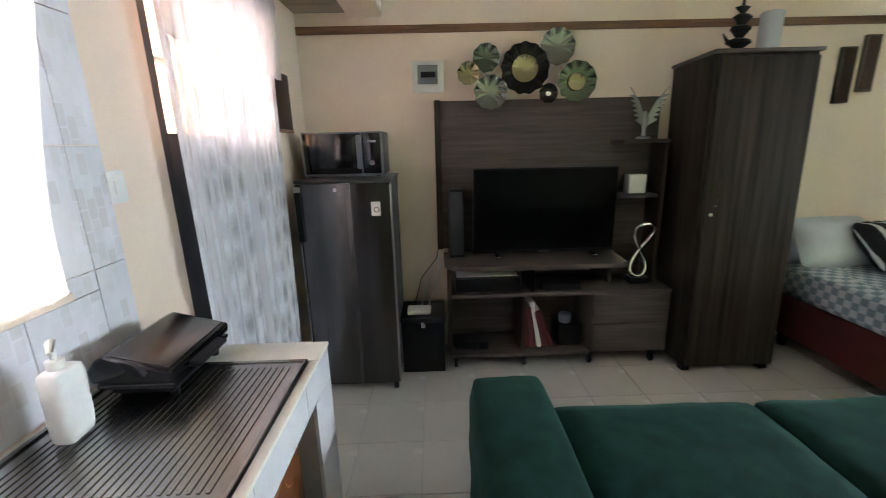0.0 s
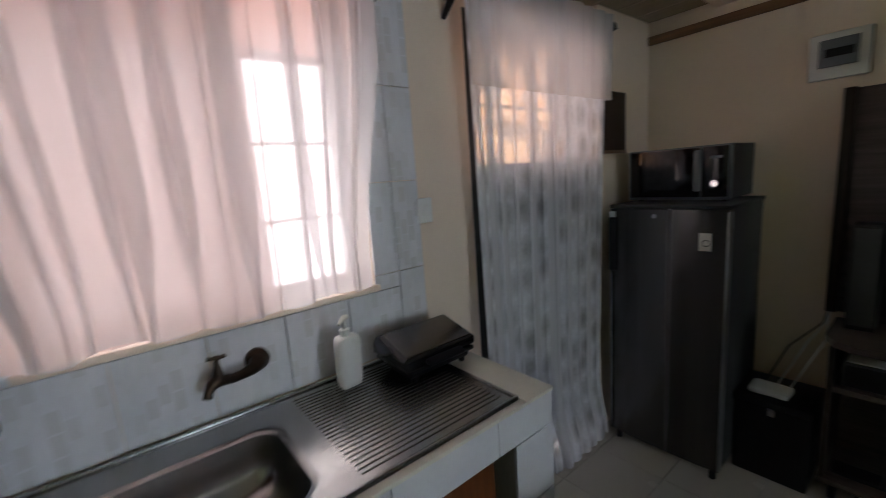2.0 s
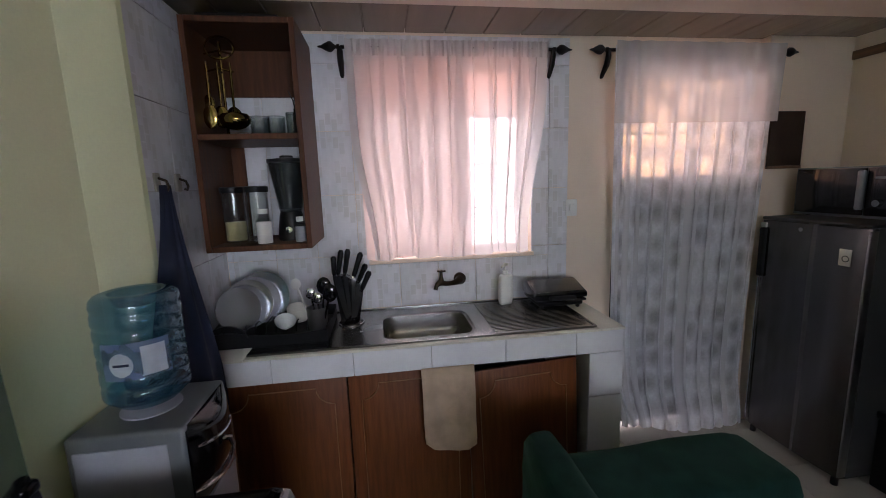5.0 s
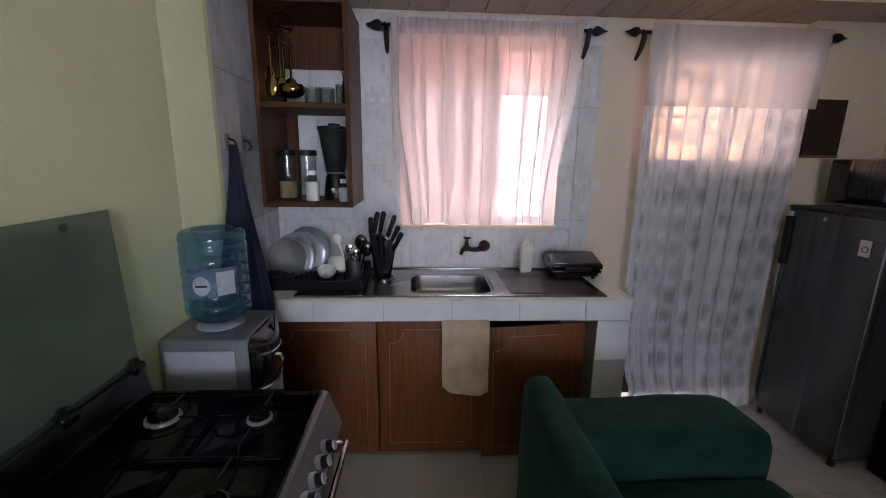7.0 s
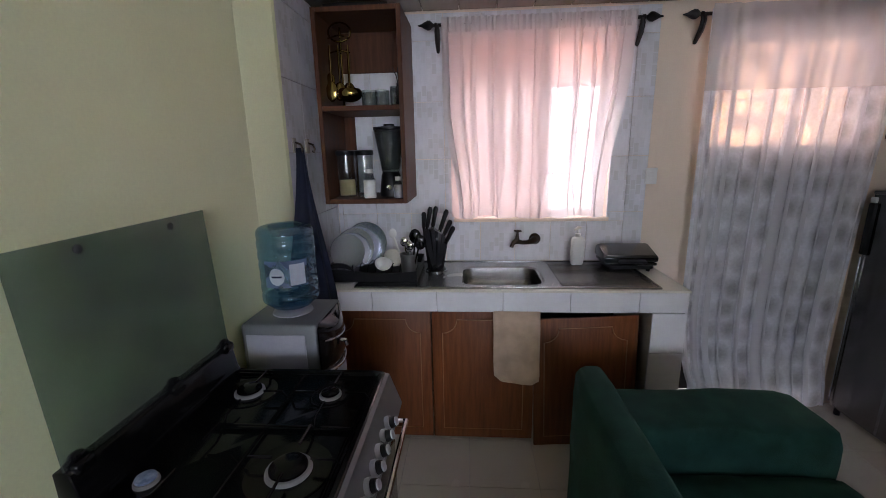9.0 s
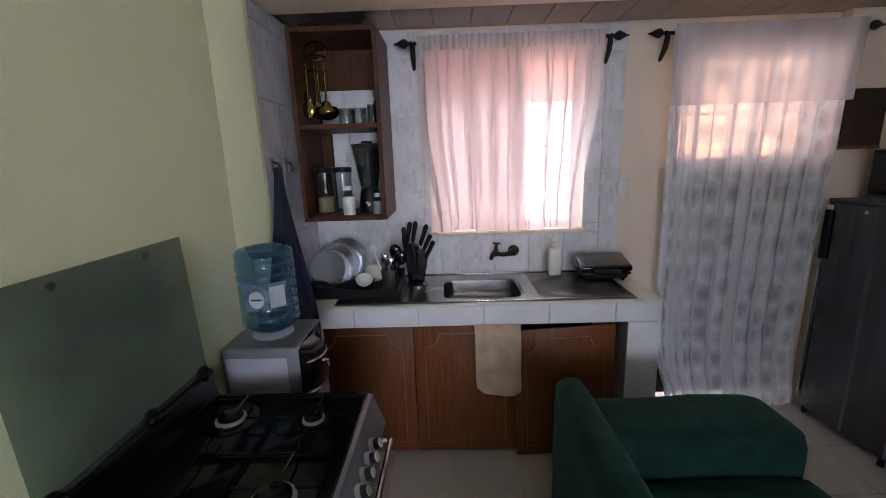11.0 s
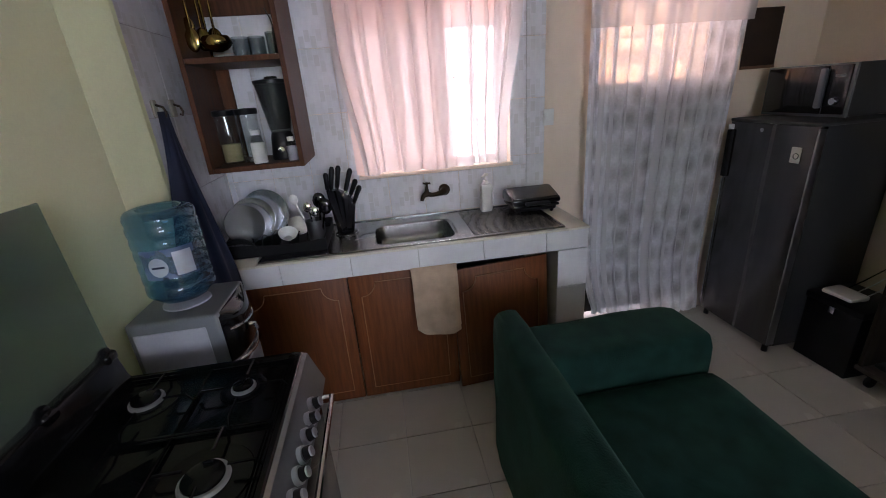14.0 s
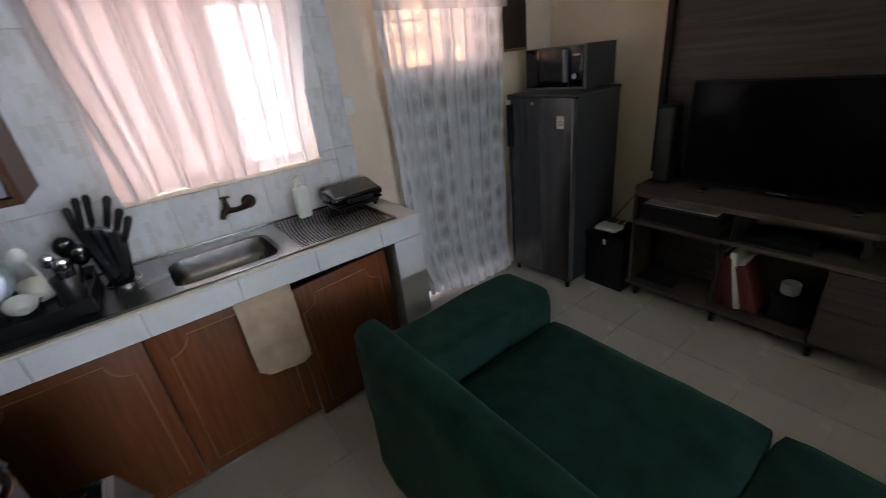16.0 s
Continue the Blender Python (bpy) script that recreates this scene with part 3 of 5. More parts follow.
box(bm, 0.50, CX - 0.012, 1.47, 1.93, 0.79, CT - 0.012)
box(bm, 0.004, CX - 0.012, 2.42, CY1 - 0.012, 0, 0.79)
part("core", bm, M_GROUT, ctr, smooth=False)
bm = B(0.004, CX + 0.004, 2.462, CY1 + 0.004, CT - 0.012, CT, bevel=0.003)
box(bm, 0.004, CX + 0.004, CY0, 0.945, CT - 0.012, CT, bevel=0.003)
box(bm, 0.538, CX + 0.004, 0.946, 2.461, CT - 0.012, CT, bevel=0.003)
box(bm, 0.004, 0.03, 0.946, 2.461, CT - 0.012, CT, bevel=0.002)
part("tiled_top_edge", bm, M_WARMW, ctr, "cream tiled rim round the sink")
y = CY0
while y < CY1 - 0.01:
    y2 = min(y + 0.325, CY1)
    part("tile", B(CX - 0.012, CX, y + 0.001, y2 - 0.001, 0.786, CT - 0.013, bevel=0.0015, seg=1), M_CTILE, ctr, smooth=False)
    y = y2
for z0, z1 in ((0, 0.253), (0.255, 0.573), (0.575, 0.784)):
    part("tile", B(CX - 0.012, CX, 2.413, CY1, z0 + 0.002, z1, bevel=0.0015, seg=1), M_CTILE, ctr, smooth=False)
for z0, z1 in ((0, 0.253), (0.255, 0.573), (0.575, 0.887)):
    for x0, x1 in ((0.005, 0.2), (0.202, 0.4), (0.402, CX - 0.001)):
        part("tile", B(x0, x1, CY1 - 0.012, CY1, z0 + 0.002, z1, bevel=0.0015, seg=1), M_CTILE, ctr, smooth=False)

# steel sink top with an open bowl and a ribbed drainer
snk = thing("sink", (0.28, 1.7, CT), "stainless steel sink top with bowl and ribbed drainer", "sink")
bx0, bx1, by0, by1 = 0.165, 0.475, 1.495, 1.905
bm = bmesh.new()
def rounded(x0, x1, y0, y1, r, z, n=6):
    out = []
    for cx, cy, a0 in ((x1 - r, y1 - r, 0), (x0 + r, y1 - r, 90), (x0 + r, y0 + r, 180), (x1 - r, y0 + r, 270)):
        for i in range(n + 1):
            a = radians(a0 + 90 * i / n)
            out.append((cx + r * math.cos(a), cy + r * math.sin(a), z))
    return out
zt = CT + 0.004
outer = rounded(0.033, 0.536, 0.95, 2.458, 0.004, zt)
ring_skin(bm, [rounded(0.033, 0.536, 0.95, 2.458, 0.004, CT - 0.01), outer, rounded(bx0 - 0.022, bx1 + 0.022, by0 - 0.022, by1 + 0.022, 0.08, zt), rounded(bx0 - 0.012, bx1 + 0.012, by0 - 0.012, by1 + 0.012, 0.07, zt), rounded(bx0, bx1, by0, by1, 0.06, zt - 0.006),
               rounded(bx0 + 0.004, bx1 - 0.004, by0 + 0.004, by1 - 0.004, 0.07, zt - 0.06)]
          + [rounded(bx0 + 0.004 + 0.075 * (1 - math.cos(a)), bx1 - 0.004 - 0.075 * (1 - math.cos(a)), by0 + 0.004 + 0.075 * (1 - math.cos(a)), by1 - 0.004 - 0.075 * (1 - math.cos(a)), 0.07, zt - 0.06 - 0.080 * math.sin(a))
             for a in (0.3, 0.6, 0.9, 1.2, math.pi / 2)], caps=False)
bm.faces.new([v for v in bm.verts if abs(v.co.z - (zt - 0.140)) < 1e-5])
bowl = part("bowl_and_top", bm, M_SINK, snk)
part("waste", lathe(bmesh.new(), (0.32, 1.7, zt - 0.139), [(0.0, 0), (0.03, 0), (0.036, 0.003), (0.038, 0.0)], 20), M_CHROME, snk)
for i in range(25):
    x = 0.07 + i * 0.0175
    part("rib", B(x, x + 0.0085, 1.99, 2.42, zt, zt + 0.0024, bevel=0.0011, seg=1), M_SINK, snk, smooth=False)
bm = B(0.033, 0.045, 0.952, 2.456, zt, zt + 0.006, bevel=0.002)
box(bm, 0.526, 0.536, 0.952, 2.456, zt, zt + 0.004, bevel=0.0015)
box(bm, 0.045, 0.526, 2.446, 2.456, zt, zt + 0.004, bevel=0.0015)
part("raised_rim", bm, M_SINK, snk)

# cupboard doors under the counter
XD = 0.505
def cupboard_door(y0, y1, z0, z1, m, label):
    d = thing("cupboard_door", (XD, y0, z0), label, "cupboard door", "doors under the counter")
    w, h = y1 - y0, z1 - z0
    o = Vector((XD, y0, z0))
    bm = B(XD - 0.018, XD, y0, y1, z0, z1, bevel=0.003)
    part("panel", bm, M_WOOD, d)
    # routed line with scooped upper corners
    e, r = 0.055, 0.075
    pts = [(e, e), (w - e, e), (w - e, h - e - r)]
    for a in range(15, 91, 15):
        pts.append((w - e + r * math.cos(radians(270 - a)), h - e + r * math.sin(radians(270 - a))))
    pts.append((e + r, h - e))
    for a in range(15, 91, 15):
        pts.append((e + r * math.cos(radians(-a)), h - e + r * math.sin(radians(-a))))
    bm = tube(bmesh.new(), [(XD + 0.001, y0 + a, z0 + b) for a, b in pts], 0.0028, 6, True)
    part("moulding", bm, M_GROOVE, d, "pale routed line")
    d.matrix_basis = Matrix.Translation(o) @ m
    return d
cupboard_door(0.80, 1.332, 0.03, 0.775, Matrix.Identity(4), "reddish-brown wooden cupboard door with scooped moulding")
cupboard_door(1.338, 1.868, 0.03, 0.775, Matrix.Identity(4), "reddish-brown wooden cupboard door with a towel in front")
cupboard_door(1.876, 2.400, 0.006, 0.735, pose(0.022, 0, 0, 2.0, 0, 2.2), "reddish-brown wooden cupboard door sagging ajar")
# near-black sheet that stands for the shade behind the cupboard doors
setting("counter_shade_sheet", B(0.01, 0.03, CY0, 2.42, 0, 0.79), M_DOORM, "near-black sheet for the shade inside the counter", "wall")

# ---- wall shelf ----
sh = thing("wall_shelf", (0.19, 1.0, 1.31), "open walnut-brown wall shelf with two compartments", "shelf")
X1, Y0, Y1, Z0, Z1, ZM = 0.378, 0.786, 1.216, 1.305, 2.235, 1.778
for n_, a in (("side_panel", (0.005, X1, Y0, Y0 + 0.022, Z0, Z1)), ("side_panel", (0.005, X1, Y1 - 0.022, Y1, Z0, Z1)), ("bottom_board", (0.005, X1 - 0.002, Y0 + 0.022, Y1 - 0.022, Z0, Z0 + 0.024)),
              ("middle_board", (0.005, X1 - 0.002, Y0 + 0.022, Y1 - 0.022, ZM - 0.012, ZM + 0.012)), ("top_board", (0.005, X1 - 0.002, Y0 + 0.022, Y1 - 0.022, Z1 - 0.024, Z1)),
              ("back_board", (0.012, 0.020, Y0 + 0.022, Y1 - 0.022, 2.00, Z1 - 0.024)), ("back_board", (0.012, 0.020, Y0 + 0.022, 0.87, Z0 + 0.024, ZM - 0.012))):
    part(n_, B(*a, bevel=0.002, seg=1), M_WOOD_SH, sh)

# ---- fridge and microwave ----
fr = thing("refrigerator", (0.40, 3.95, 0), "single-door brushed steel refrigerator with dark grey sides", "refrigerator")
FX0, FX1, FY0, FY1, FT = 0.135, 0.668, 3.675, 4.19, 1.318
part("cabinet", B(FX0 + 0.003, FX1 - 0.003, FY0 + 0.05, FY1, 0.04, FT - 0.012, bevel=0.008), M_FRIDGE_S, fr)
row = [(FX0 + (FX1 - FX0) * k / 16, FY0 + 0.012 * abs(k / 8 - 1) ** 2.6 - 0.002) for k in range(17)]
bm = prism(bmesh.new(), [(x, y, 0.05) for x, y in row] + [(FX1, FY0 + 0.048, 0.05), (FX0, FY0 + 0.048, 0.05)], (0, 0, FT - 0.07))
part("door", bm, M_FRIDGE, fr)
part("top_trim", B(FX0 - 0.004, FX1 + 0.004, FY0 + 0.004, FY1, FT - 0.018, FT, bevel=0.006), M_FRIDGE_S, fr)
part("door_handle", B(FX0 - 0.004, FX0 + 0.034, FY0 - 0.010, FY0 + 0.03, 0.97, 1.255, bevel=0.008), M_BLACK, fr)
part("handle_trim", B(FX0 + 0.004, FX0 + 0.012, FY0 - 0.003, FY0 + 0.002, 0.07, 0.96, bevel=0.001), M_CHROME, fr)
part("handle_cap", B(FX0 - 0.002, FX0 + 0.030, FY0 - 0.006, FY0 + 0.01, 1.256, 1.285, bevel=0.004), M_WHITEP, fr)
part("door_edge", B(FX1 - 0.006, FX1 + 0.003, FY0 + 0.002, FY0 + 0.046, 0.06, FT - 0.03, bevel=0.002), M_STEEL, fr)
bg = part("badge", B(0.555, 0.607, FY0 - 0.003, FY0 + 0.001, 1.115, 1.195, bevel=0.001), M_PAPER, fr, "white sticker with a dark ring")
part("ring", tube(bmesh.new(), [(0.585 + 0.014 * math.cos(a * math.pi / 8), FY0 - 0.004, 1.15 + 0.014 * math.sin(a * math.pi / 8)) for a in range(16)], 0.002, 6, True), M_BLACK, bg)
part("emblem", lathe(bmesh.new(), (0.36, FY0 + 0.001, 1.265), [(0.012, 0), (0.011, -0.003), (0, -0.003)], 18, "y"), M_CHROME, fr)
for x in (FX0 + 0.04, FX1 - 0.03):
    for y in (FY0 + 0.03, FY1 - 0.04):
        part("foot", lathe(bmesh.new(), (x, y, 0), [(0.016, 0), (0.016, 0.03), (0.01, 0.05)], 12), M_BLACK, fr)
mw = thing("microwave", (0.37, 4.02, FT), "black and silver microwave oven on top of the refrigerator", "microwave")
MX0, MX1, MY0, MY1, MZ0, MZ1 = 0.142, 0.615, 3.862, 4.19, FT, 1.58
part("casing", B(MX0, MX1, MY0 + 0.02, MY1, MZ0 + 0.012, MZ1, bevel=0.004), M_FRIDGE_S, mw)
part("front_frame", B(MX0, MX1, MY0 + 0.004, MY0 + 0.02, MZ0 + 0.008, MZ1, bevel=0.003), M_SILVERP, mw)
part("door", B(MX0 + 0.012, 0.488, MY0 - 0.004, MY0 + 0.006, MZ0 + 0.022, MZ1 - 0.008, bevel=0.003), M_GLOSS, mw)
part("control_panel", B(0.495, MX1 - 0.012, MY0 - 0.003, MY0 + 0.006, MZ0 + 0.022, MZ1 - 0.008, bevel=0.003), M_GLOSS, mw)
part("handle", B(0.466, 0.496, MY0 - 0.028, MY0 - 0.004, MZ0 + 0.05, MZ1 - 0.02, bevel=0.008, seg=3), M_SILVERP, mw)
part("dial", lathe(bmesh.new(), (0.553, MY0 - 0.003, MZ0 + 0.085), [(0.0, -0.018), (0.016, -0.018), (0.019, 0.0)], 20, "y"), M_CHROME, mw)
part("display", B(0.53, 0.578, MY0 - 0.005, MY0 - 0.002, MZ1 - 0.062, MZ1 - 0.05), M_SILVERP, mw)
for x in (MX0 + 0.04, MX1 - 0.04):
    part("foot", lathe(bmesh.new(), (x, MY0 + 0.06, MZ0), [(0.012, 0), (0.012, 0.013)], 10), M_BLACK, mw)

# ---- sofa ----
sf = thing("sofa", (2.1, 2.35, 0), "dark green velvet sofa facing the television", "sofa")
def soft_box(x0, x1, y0, y1, z0, z1, r, swell=0.0, seed=0.0, cuts=6):
    bm = B(x0, x1, y0, y1, z0, z1)
    bmesh.ops.subdivide_edges(bm, edges=bm.edges[:], cuts=cuts, use_grid_fill=True)
    c = Vector(((x0 + x1) / 2, (y0 + y1) / 2, (z0 + z1) / 2))
    h = Vector(((x1 - x0) / 2, (y1 - y0) / 2, (z1 - z0) / 2))
    for v in bm.verts:
        d = v.co - c
        q = Vector([max(-h[i] + r, min(h[i] - r, d[i])) for i in range(3)])
        e = d - q
        if e.length > 1e-6:
            e = e.normalized() * r
        w = 0.008 * noise.noise((v.co.x * 5 + seed, v.co.y * 5, v.co.z * 5)) + 0.003 * noise.noise((v.co.x * 17 + seed, v.co.y * 17, v.co.z * 17))
        s = swell * (1 - (d.x / h.x) ** 2) * (1 - (d.y / h.y) ** 2) * (1 if d.z > 0 else 0) if swell else 0
        v.co = c + q + e + e * (w / max(r, 0.01)) + Vector((0, 0, s))
    return bm
SX0, SX1, SF = 1.018, 3.30, 2.715
part("base", soft_box(SX0 + 0.02, SX1 - 0.02, 1.94, SF - 0.012, 0.05, 0.40, 0.03, cuts=9), M_GREEN, sf)
part("armrest", soft_box(SX0, SX0 + 0.275, 1.95, SF, 0.05, 0.686, 0.045, 0.006, 1.0, 10), M_GREEN, sf)
part("armrest", soft_box(SX1 - 0.275, SX1, 1.95, SF, 0.05, 0.686, 0.045, 0.006, 2.0, 10), M_GREEN, sf)
part("backrest", soft_box(SX0 + 0.006, SX1 - 0.006, 1.918, 2.045, 0.05, 0.782, 0.05, 0.0, 3.0, 16), M_GREEN, sf)
for a, b, s in ((1.296, 2.080, 4.0), (2.086, 3.022, 5.0)):
    part("seat_cushion", soft_box(a, b, 2.046, SF - 0.006, 0.392, 0.548, 0.032, 0.012, s, 12), M_GREEN, sf)
for x in (SX0 + 0.08, SX1 - 0.08):
    for y in (2.02, 2.64):
        part("foot", lathe(bmesh.new(), (x, y, 0), [(0.02, 0), (0.028, 0.055)], 10), M_BLACK, sf)

# ---- cooker ----
HX0, HX1, HY0, HY1, HZ = 1.268, 1.845, 0.715, 1.262, 0.868
ck = thing("gas_cooker", (1.53, 1.0, 0), "freestanding black and silver gas cooker with raised glass lid", "cooker")
part("body", B(HX0 + 0.008, HX1 - 0.008, HY0 + 0.01, HY1 - 0.01, 0.04, HZ - 0.03, bevel=0.006), M_SILVERP, ck)
bm = ring_skin(bmesh.new(), [rounded(HX0, HX1, HY0, HY1, 0.02, HZ - 0.030), rounded(HX0, HX1, HY0, HY1, 0.02, HZ - 0.004), rounded(HX0 + 0.004, HX1 - 0.004, HY0 + 0.004, HY1 - 0.004, 0.02, HZ),
               rounded(HX0 + 0.016, HX1 - 0.016, HY0 + 0.030, HY1 - 0.016, 0.02, HZ), rounded(HX0 + 0.024, HX1 - 0.024, HY0 + 0.040, HY1 - 0.024, 0.03, HZ - 0.012)])
part("hob", bm, M_ENAMEL, ck)
prof = [(HY0 + 0.002, HZ), (HY0 + 0.062, HZ), (HY0 + 0.054, HZ + 0.018), (HY0 + 0.042, HZ + 0.086), (HY0 + 0.034, HZ + 0.092), (HY0 + 0.002, HZ + 0.088)]
bm = prism(bmesh.new(), [(HX0 + 0.008, y, z) for y, z in prof], (HX1 - HX0 - 0.016, 0, 0))
bmesh.ops.recalc_face_normals(bm, faces=bm.faces)
bmesh.ops.bevel(bm, geom=bm.edges[:], offset=0.004, segments=2, affect="EDGES", profile=0.5)
part("rear_upstand", bm, M_ENAMEL, ck)
prof = [(HY1 - 0.012, HZ - 0.004), (HY1 + 0.012, HZ - 0.010), (HY1 + 0.050, HZ - 0.115), (HY1 + 0.044, HZ - 0.125), (HY1 - 0.012, HZ - 0.125)]
bm = prism(bmesh.new(), [(HX0 + 0.004, y, z) for y, z in prof], (HX1 - HX0 - 0.008, 0, 0))
part("control_panel", bm, M_PANEL, ck)
part("oven_door", B(HX0 + 0.012, HX1 - 0.012, HY1 - 0.01, HY1 + 0.022, 0.16, HZ - 0.135, bevel=0.006), M_GLOSS, ck)
h = part("oven_handle", tube(bmesh.new(), [(HX0 + 0.03, HY1 + 0.02, HZ - 0.165), (HX0 + 0.03, HY1 + 0.065, HZ - 0.165), (HX1 - 0.03, HY1 + 0.065, HZ - 0.165), (HX1 - 0.03, HY1 + 0.02, HZ - 0.165)], 0.009), M_CHROME, ck)
part("plinth", B(HX0 + 0.012, HX1 - 0.012, HY0 + 0.02, HY1 - 0.02, 0.0, 0.04), M_BLACK, ck)
nrm = Vector((0, 0.105, 0.038)).normalized()
for i in range(7):
    c = Vector((1.440 + i * 0.058, HY1 + 0.035, HZ - 0.073))
    k = part("knob", tube(bmesh.new(), [c - nrm * 0.004, c + nrm * 0.012, c + nrm * 0.013], [0.021, 0.021, 0.019], 18), M_KNOB, ck, "silver knob skirt")
    part("grip", tube(bmesh.new(), [c + nrm * 0.012, c + nrm * 0.026, c + nrm * 0.028], [0.0165, 0.0150, 0.012], 18), M_BLACK, k, "black grip")
    part("cap", tube(bmesh.new(), [c + nrm * 0.027, c + nrm * 0.032, c + nrm * 0.033], [0.0125, 0.0120, 0.009], 18), M_KNOB, k, "silver end cap")
for x, y, r, m in ((1.392, 0.868, 0.043, M_ENAMEL), (1.400, 1.122, 0.032, M_ENAMEL), (1.698, 1.126, 0.052, M_ENAMEL), (1.745, 0.822, 0.026, M_BLUECAP)):
    z = HZ - 0.012
    b = part("burner", lathe(bmesh.new(), (x, y, z), [(r * 1.02, 0), (r * 1.0, 0.007), (r * 0.94, 0.010), (r * 0.7, 0.010)], 36), M_ALU, ck, "aluminium burner ring")
    part("burner_cap", lathe(bmesh.new(), (x, y, z), [(r * 0.80, 0.009), (r * 0.84, 0.011), (r * 0.82, 0.016), (r * 0.6, 0.019), (0, 0.020)], 36), m, b, "worn blue-grey cap" if m is M_BLUECAP else "")
    part("dished_pan", lathe(bmesh.new(), (x, y, z + 0.0008), [(r * 1.9, 0.0), (r * 1.86, 0.0022), (r * 1.7, 0.0012), (r * 1.2, 0.0008)], 44), M_ENAMEL, ck)
for x0, x1 in ((HX0 + 0.03, 1.552), (1.562, HX1 - 0.03)):
    bm = bmesh.new()
    zz = HZ + 0.016
    y0, y1 = HY0 + 0.05, HY1 - 0.035
    tube(bm, [(x0, y0, zz - 0.02), (x1, y0, zz - 0.02), (x1, y1, zz - 0.02), (x0, y1, zz - 0.02)], 0.0036, 6, True)
    xm = (x0 + x1) / 2
    for yc in (0.885, 1.13):
        for dx, dy in ((1, 0), (-1, 0), (0, 1), (0, -1)):
            tx = x1 if dx > 0 else x0
            ty = yc + dy * 0.115
            a = (tx, yc, zz - 0.02) if dx else (xm, ty, zz - 0.02)
            a2 = (tx - dx * 0.012, yc, zz) if dx else (xm, ty - dy * 0.012, zz)
            e = (xm + dx * 0.046, yc, zz) if dx else (xm, yc + dy * 0.046, zz)
            tube(bm, [a, a2, e], 0.0034, 6)
    tube(bm, [(x0, 1.005, zz - 0.02), (x1, 1.005, zz - 0.02)], 0.0042, 6)
    for x in (x0, x1):
        for y in (y0, y1):
            tube(bm, [(x, y, HZ - 0.013), (x, y, zz - 0.018)], 0.005, 6)
    part("pan_support", bm, M_ENAMEL, ck)
bm = prism(bmesh.new(), [(HX0 + 0.01, 0.746, HZ + 0.088), (HX1 - 0.01, 0.746, HZ + 0.088), (HX1 - 0.01, 0.728, 1.40), (HX0 + 0.01, 0.728, 1.40)], (0, -0.006, 0))
lid = part("glass_lid", bm, M_LID, ck, "smoked glass lid standing upright")
for x in (1.425, 1.693):
    part("bolt", lathe(bmesh.new(), (x, 0.729, 1.377), [(0.010, 0), (0.010, 0.003), (0.007, 0.005), (0, 0.005)], 18, "y"), M_FRIDGE_S, lid)
for x in (HX0 + 0.03, 1.53, HX1 - 0.04):
    bm = B(x - 0.024, x + 0.024, HY0 + 0.010, HY0 + 0.052, HZ + 0.070, HZ + 0.104, bevel=0.013, seg=3)
    box(bm, x - 0.014, x + 0.014, 0.733, 0.757, HZ + 0.092, HZ + 0.116, bevel=0.008)
    part("hinge", bm, M_ENAMEL, ck)

# ---- water dispenser ----
wd = thing("water_dispenser", (0.98, 0.86, 0), "silver-grey floor-standing water dispenser with black tap recess", "water dispenser")
part("body", B(0.838, 1.118, LEFT + 0.012, 0.980, 0.02, 0.955, bevel=0.012, seg=3), M_SILVERP, wd)
part("side_panel", B(1.116, 1.121, LEFT + 0.03, 0.935, 0.10, 0.915, bevel=0.004), M_GREYP, wd, "pale grey side panel")
def bulge(f, z):
    """One level of the convex front panel: y runs out in an arc across the width."""
    row = [(0.846 + 0.264 * k / 14, 0.972 + f * (0.25 + 0.75 * math.sin(math.pi * k / 14)), z) for k in range(15)]
    return row + [(1.110, 0.970, z), (0.846, 0.970, z)]
part("tap_panel", ring_skin(bmesh.new(), [bulge(f, z) for f, z in ((0.016, 0.950), (0.034, 0.936), (0.050, 0.90), (0.057, 0.85), (0.054, 0.79), (0.040, 0.73), (0.022, 0.70))]), M_GLOSS, wd, "convex black gloss tap panel")
for z, f, a, b in ((0.885, 0.053, 4, 13), (0.760, 0.049, 2, 14)):
    part("chrome_arc", tube(bmesh.new(), [(p[0], p[1] + 0.002, p[2] - 0.02 * math.sin(math.pi * k / 14)) for k, p in enumerate(bulge(f, z)[:15]) if a <= k <= b], [0.0025] + [0.0055] * (b - a - 1) + [0.0025], 8), M_CHROME, wd)
part("tap", tube(bmesh.new(), [(1.0, 1.025, 0.845), (1.0, 1.045, 0.842), (1.0, 1.050, 0.822)], 0.008), M_CHROME, wd)
part("lower_front", B(0.852, 1.104, 0.980, 0.992, 0.06, 0.69, bevel=0.004), M_GREYP, wd)
part("collar", lathe(bmesh.new(), (0.98, 0.836, 0.953), [(0.066, 0), (0.076, 0.003), (0.076, 0.007), (0.064, 0.012), (0.050, 0.018)], 40), M_GREYP, wd, "pale grey bottle collar")
bt = thing("water_bottle", (0.98, 0.836, 0.972), "translucent blue upturned water bottle on the dispenser", "bottle")
prof = [(0.036, 0.0), (0.04, 0.004), (0.074, 0.012), (0.090, 0.028)]
z = 0.036
for i in range(6):
    prof += [(0.1035, z + 0.004), (0.1055, z + 0.010), (0.1055, z + 0.029), (0.1035, z + 0.035), (0.1015, z + 0.039)]
    z += 0.041
prof += [(0.103, z + 0.006), (0.1045, z + 0.018), (0.101, z + 0.032), (0.092, z + 0.042), (0.075, z + 0.047), (0.062, z + 0.044), (0.052, z + 0.020), (0.044, z + 0.008), (0.0, z + 0.004)]
part("shell", lathe(bmesh.new(), (0.98, 0.836, 0.974), prof, 48), M_BLUE, bt)
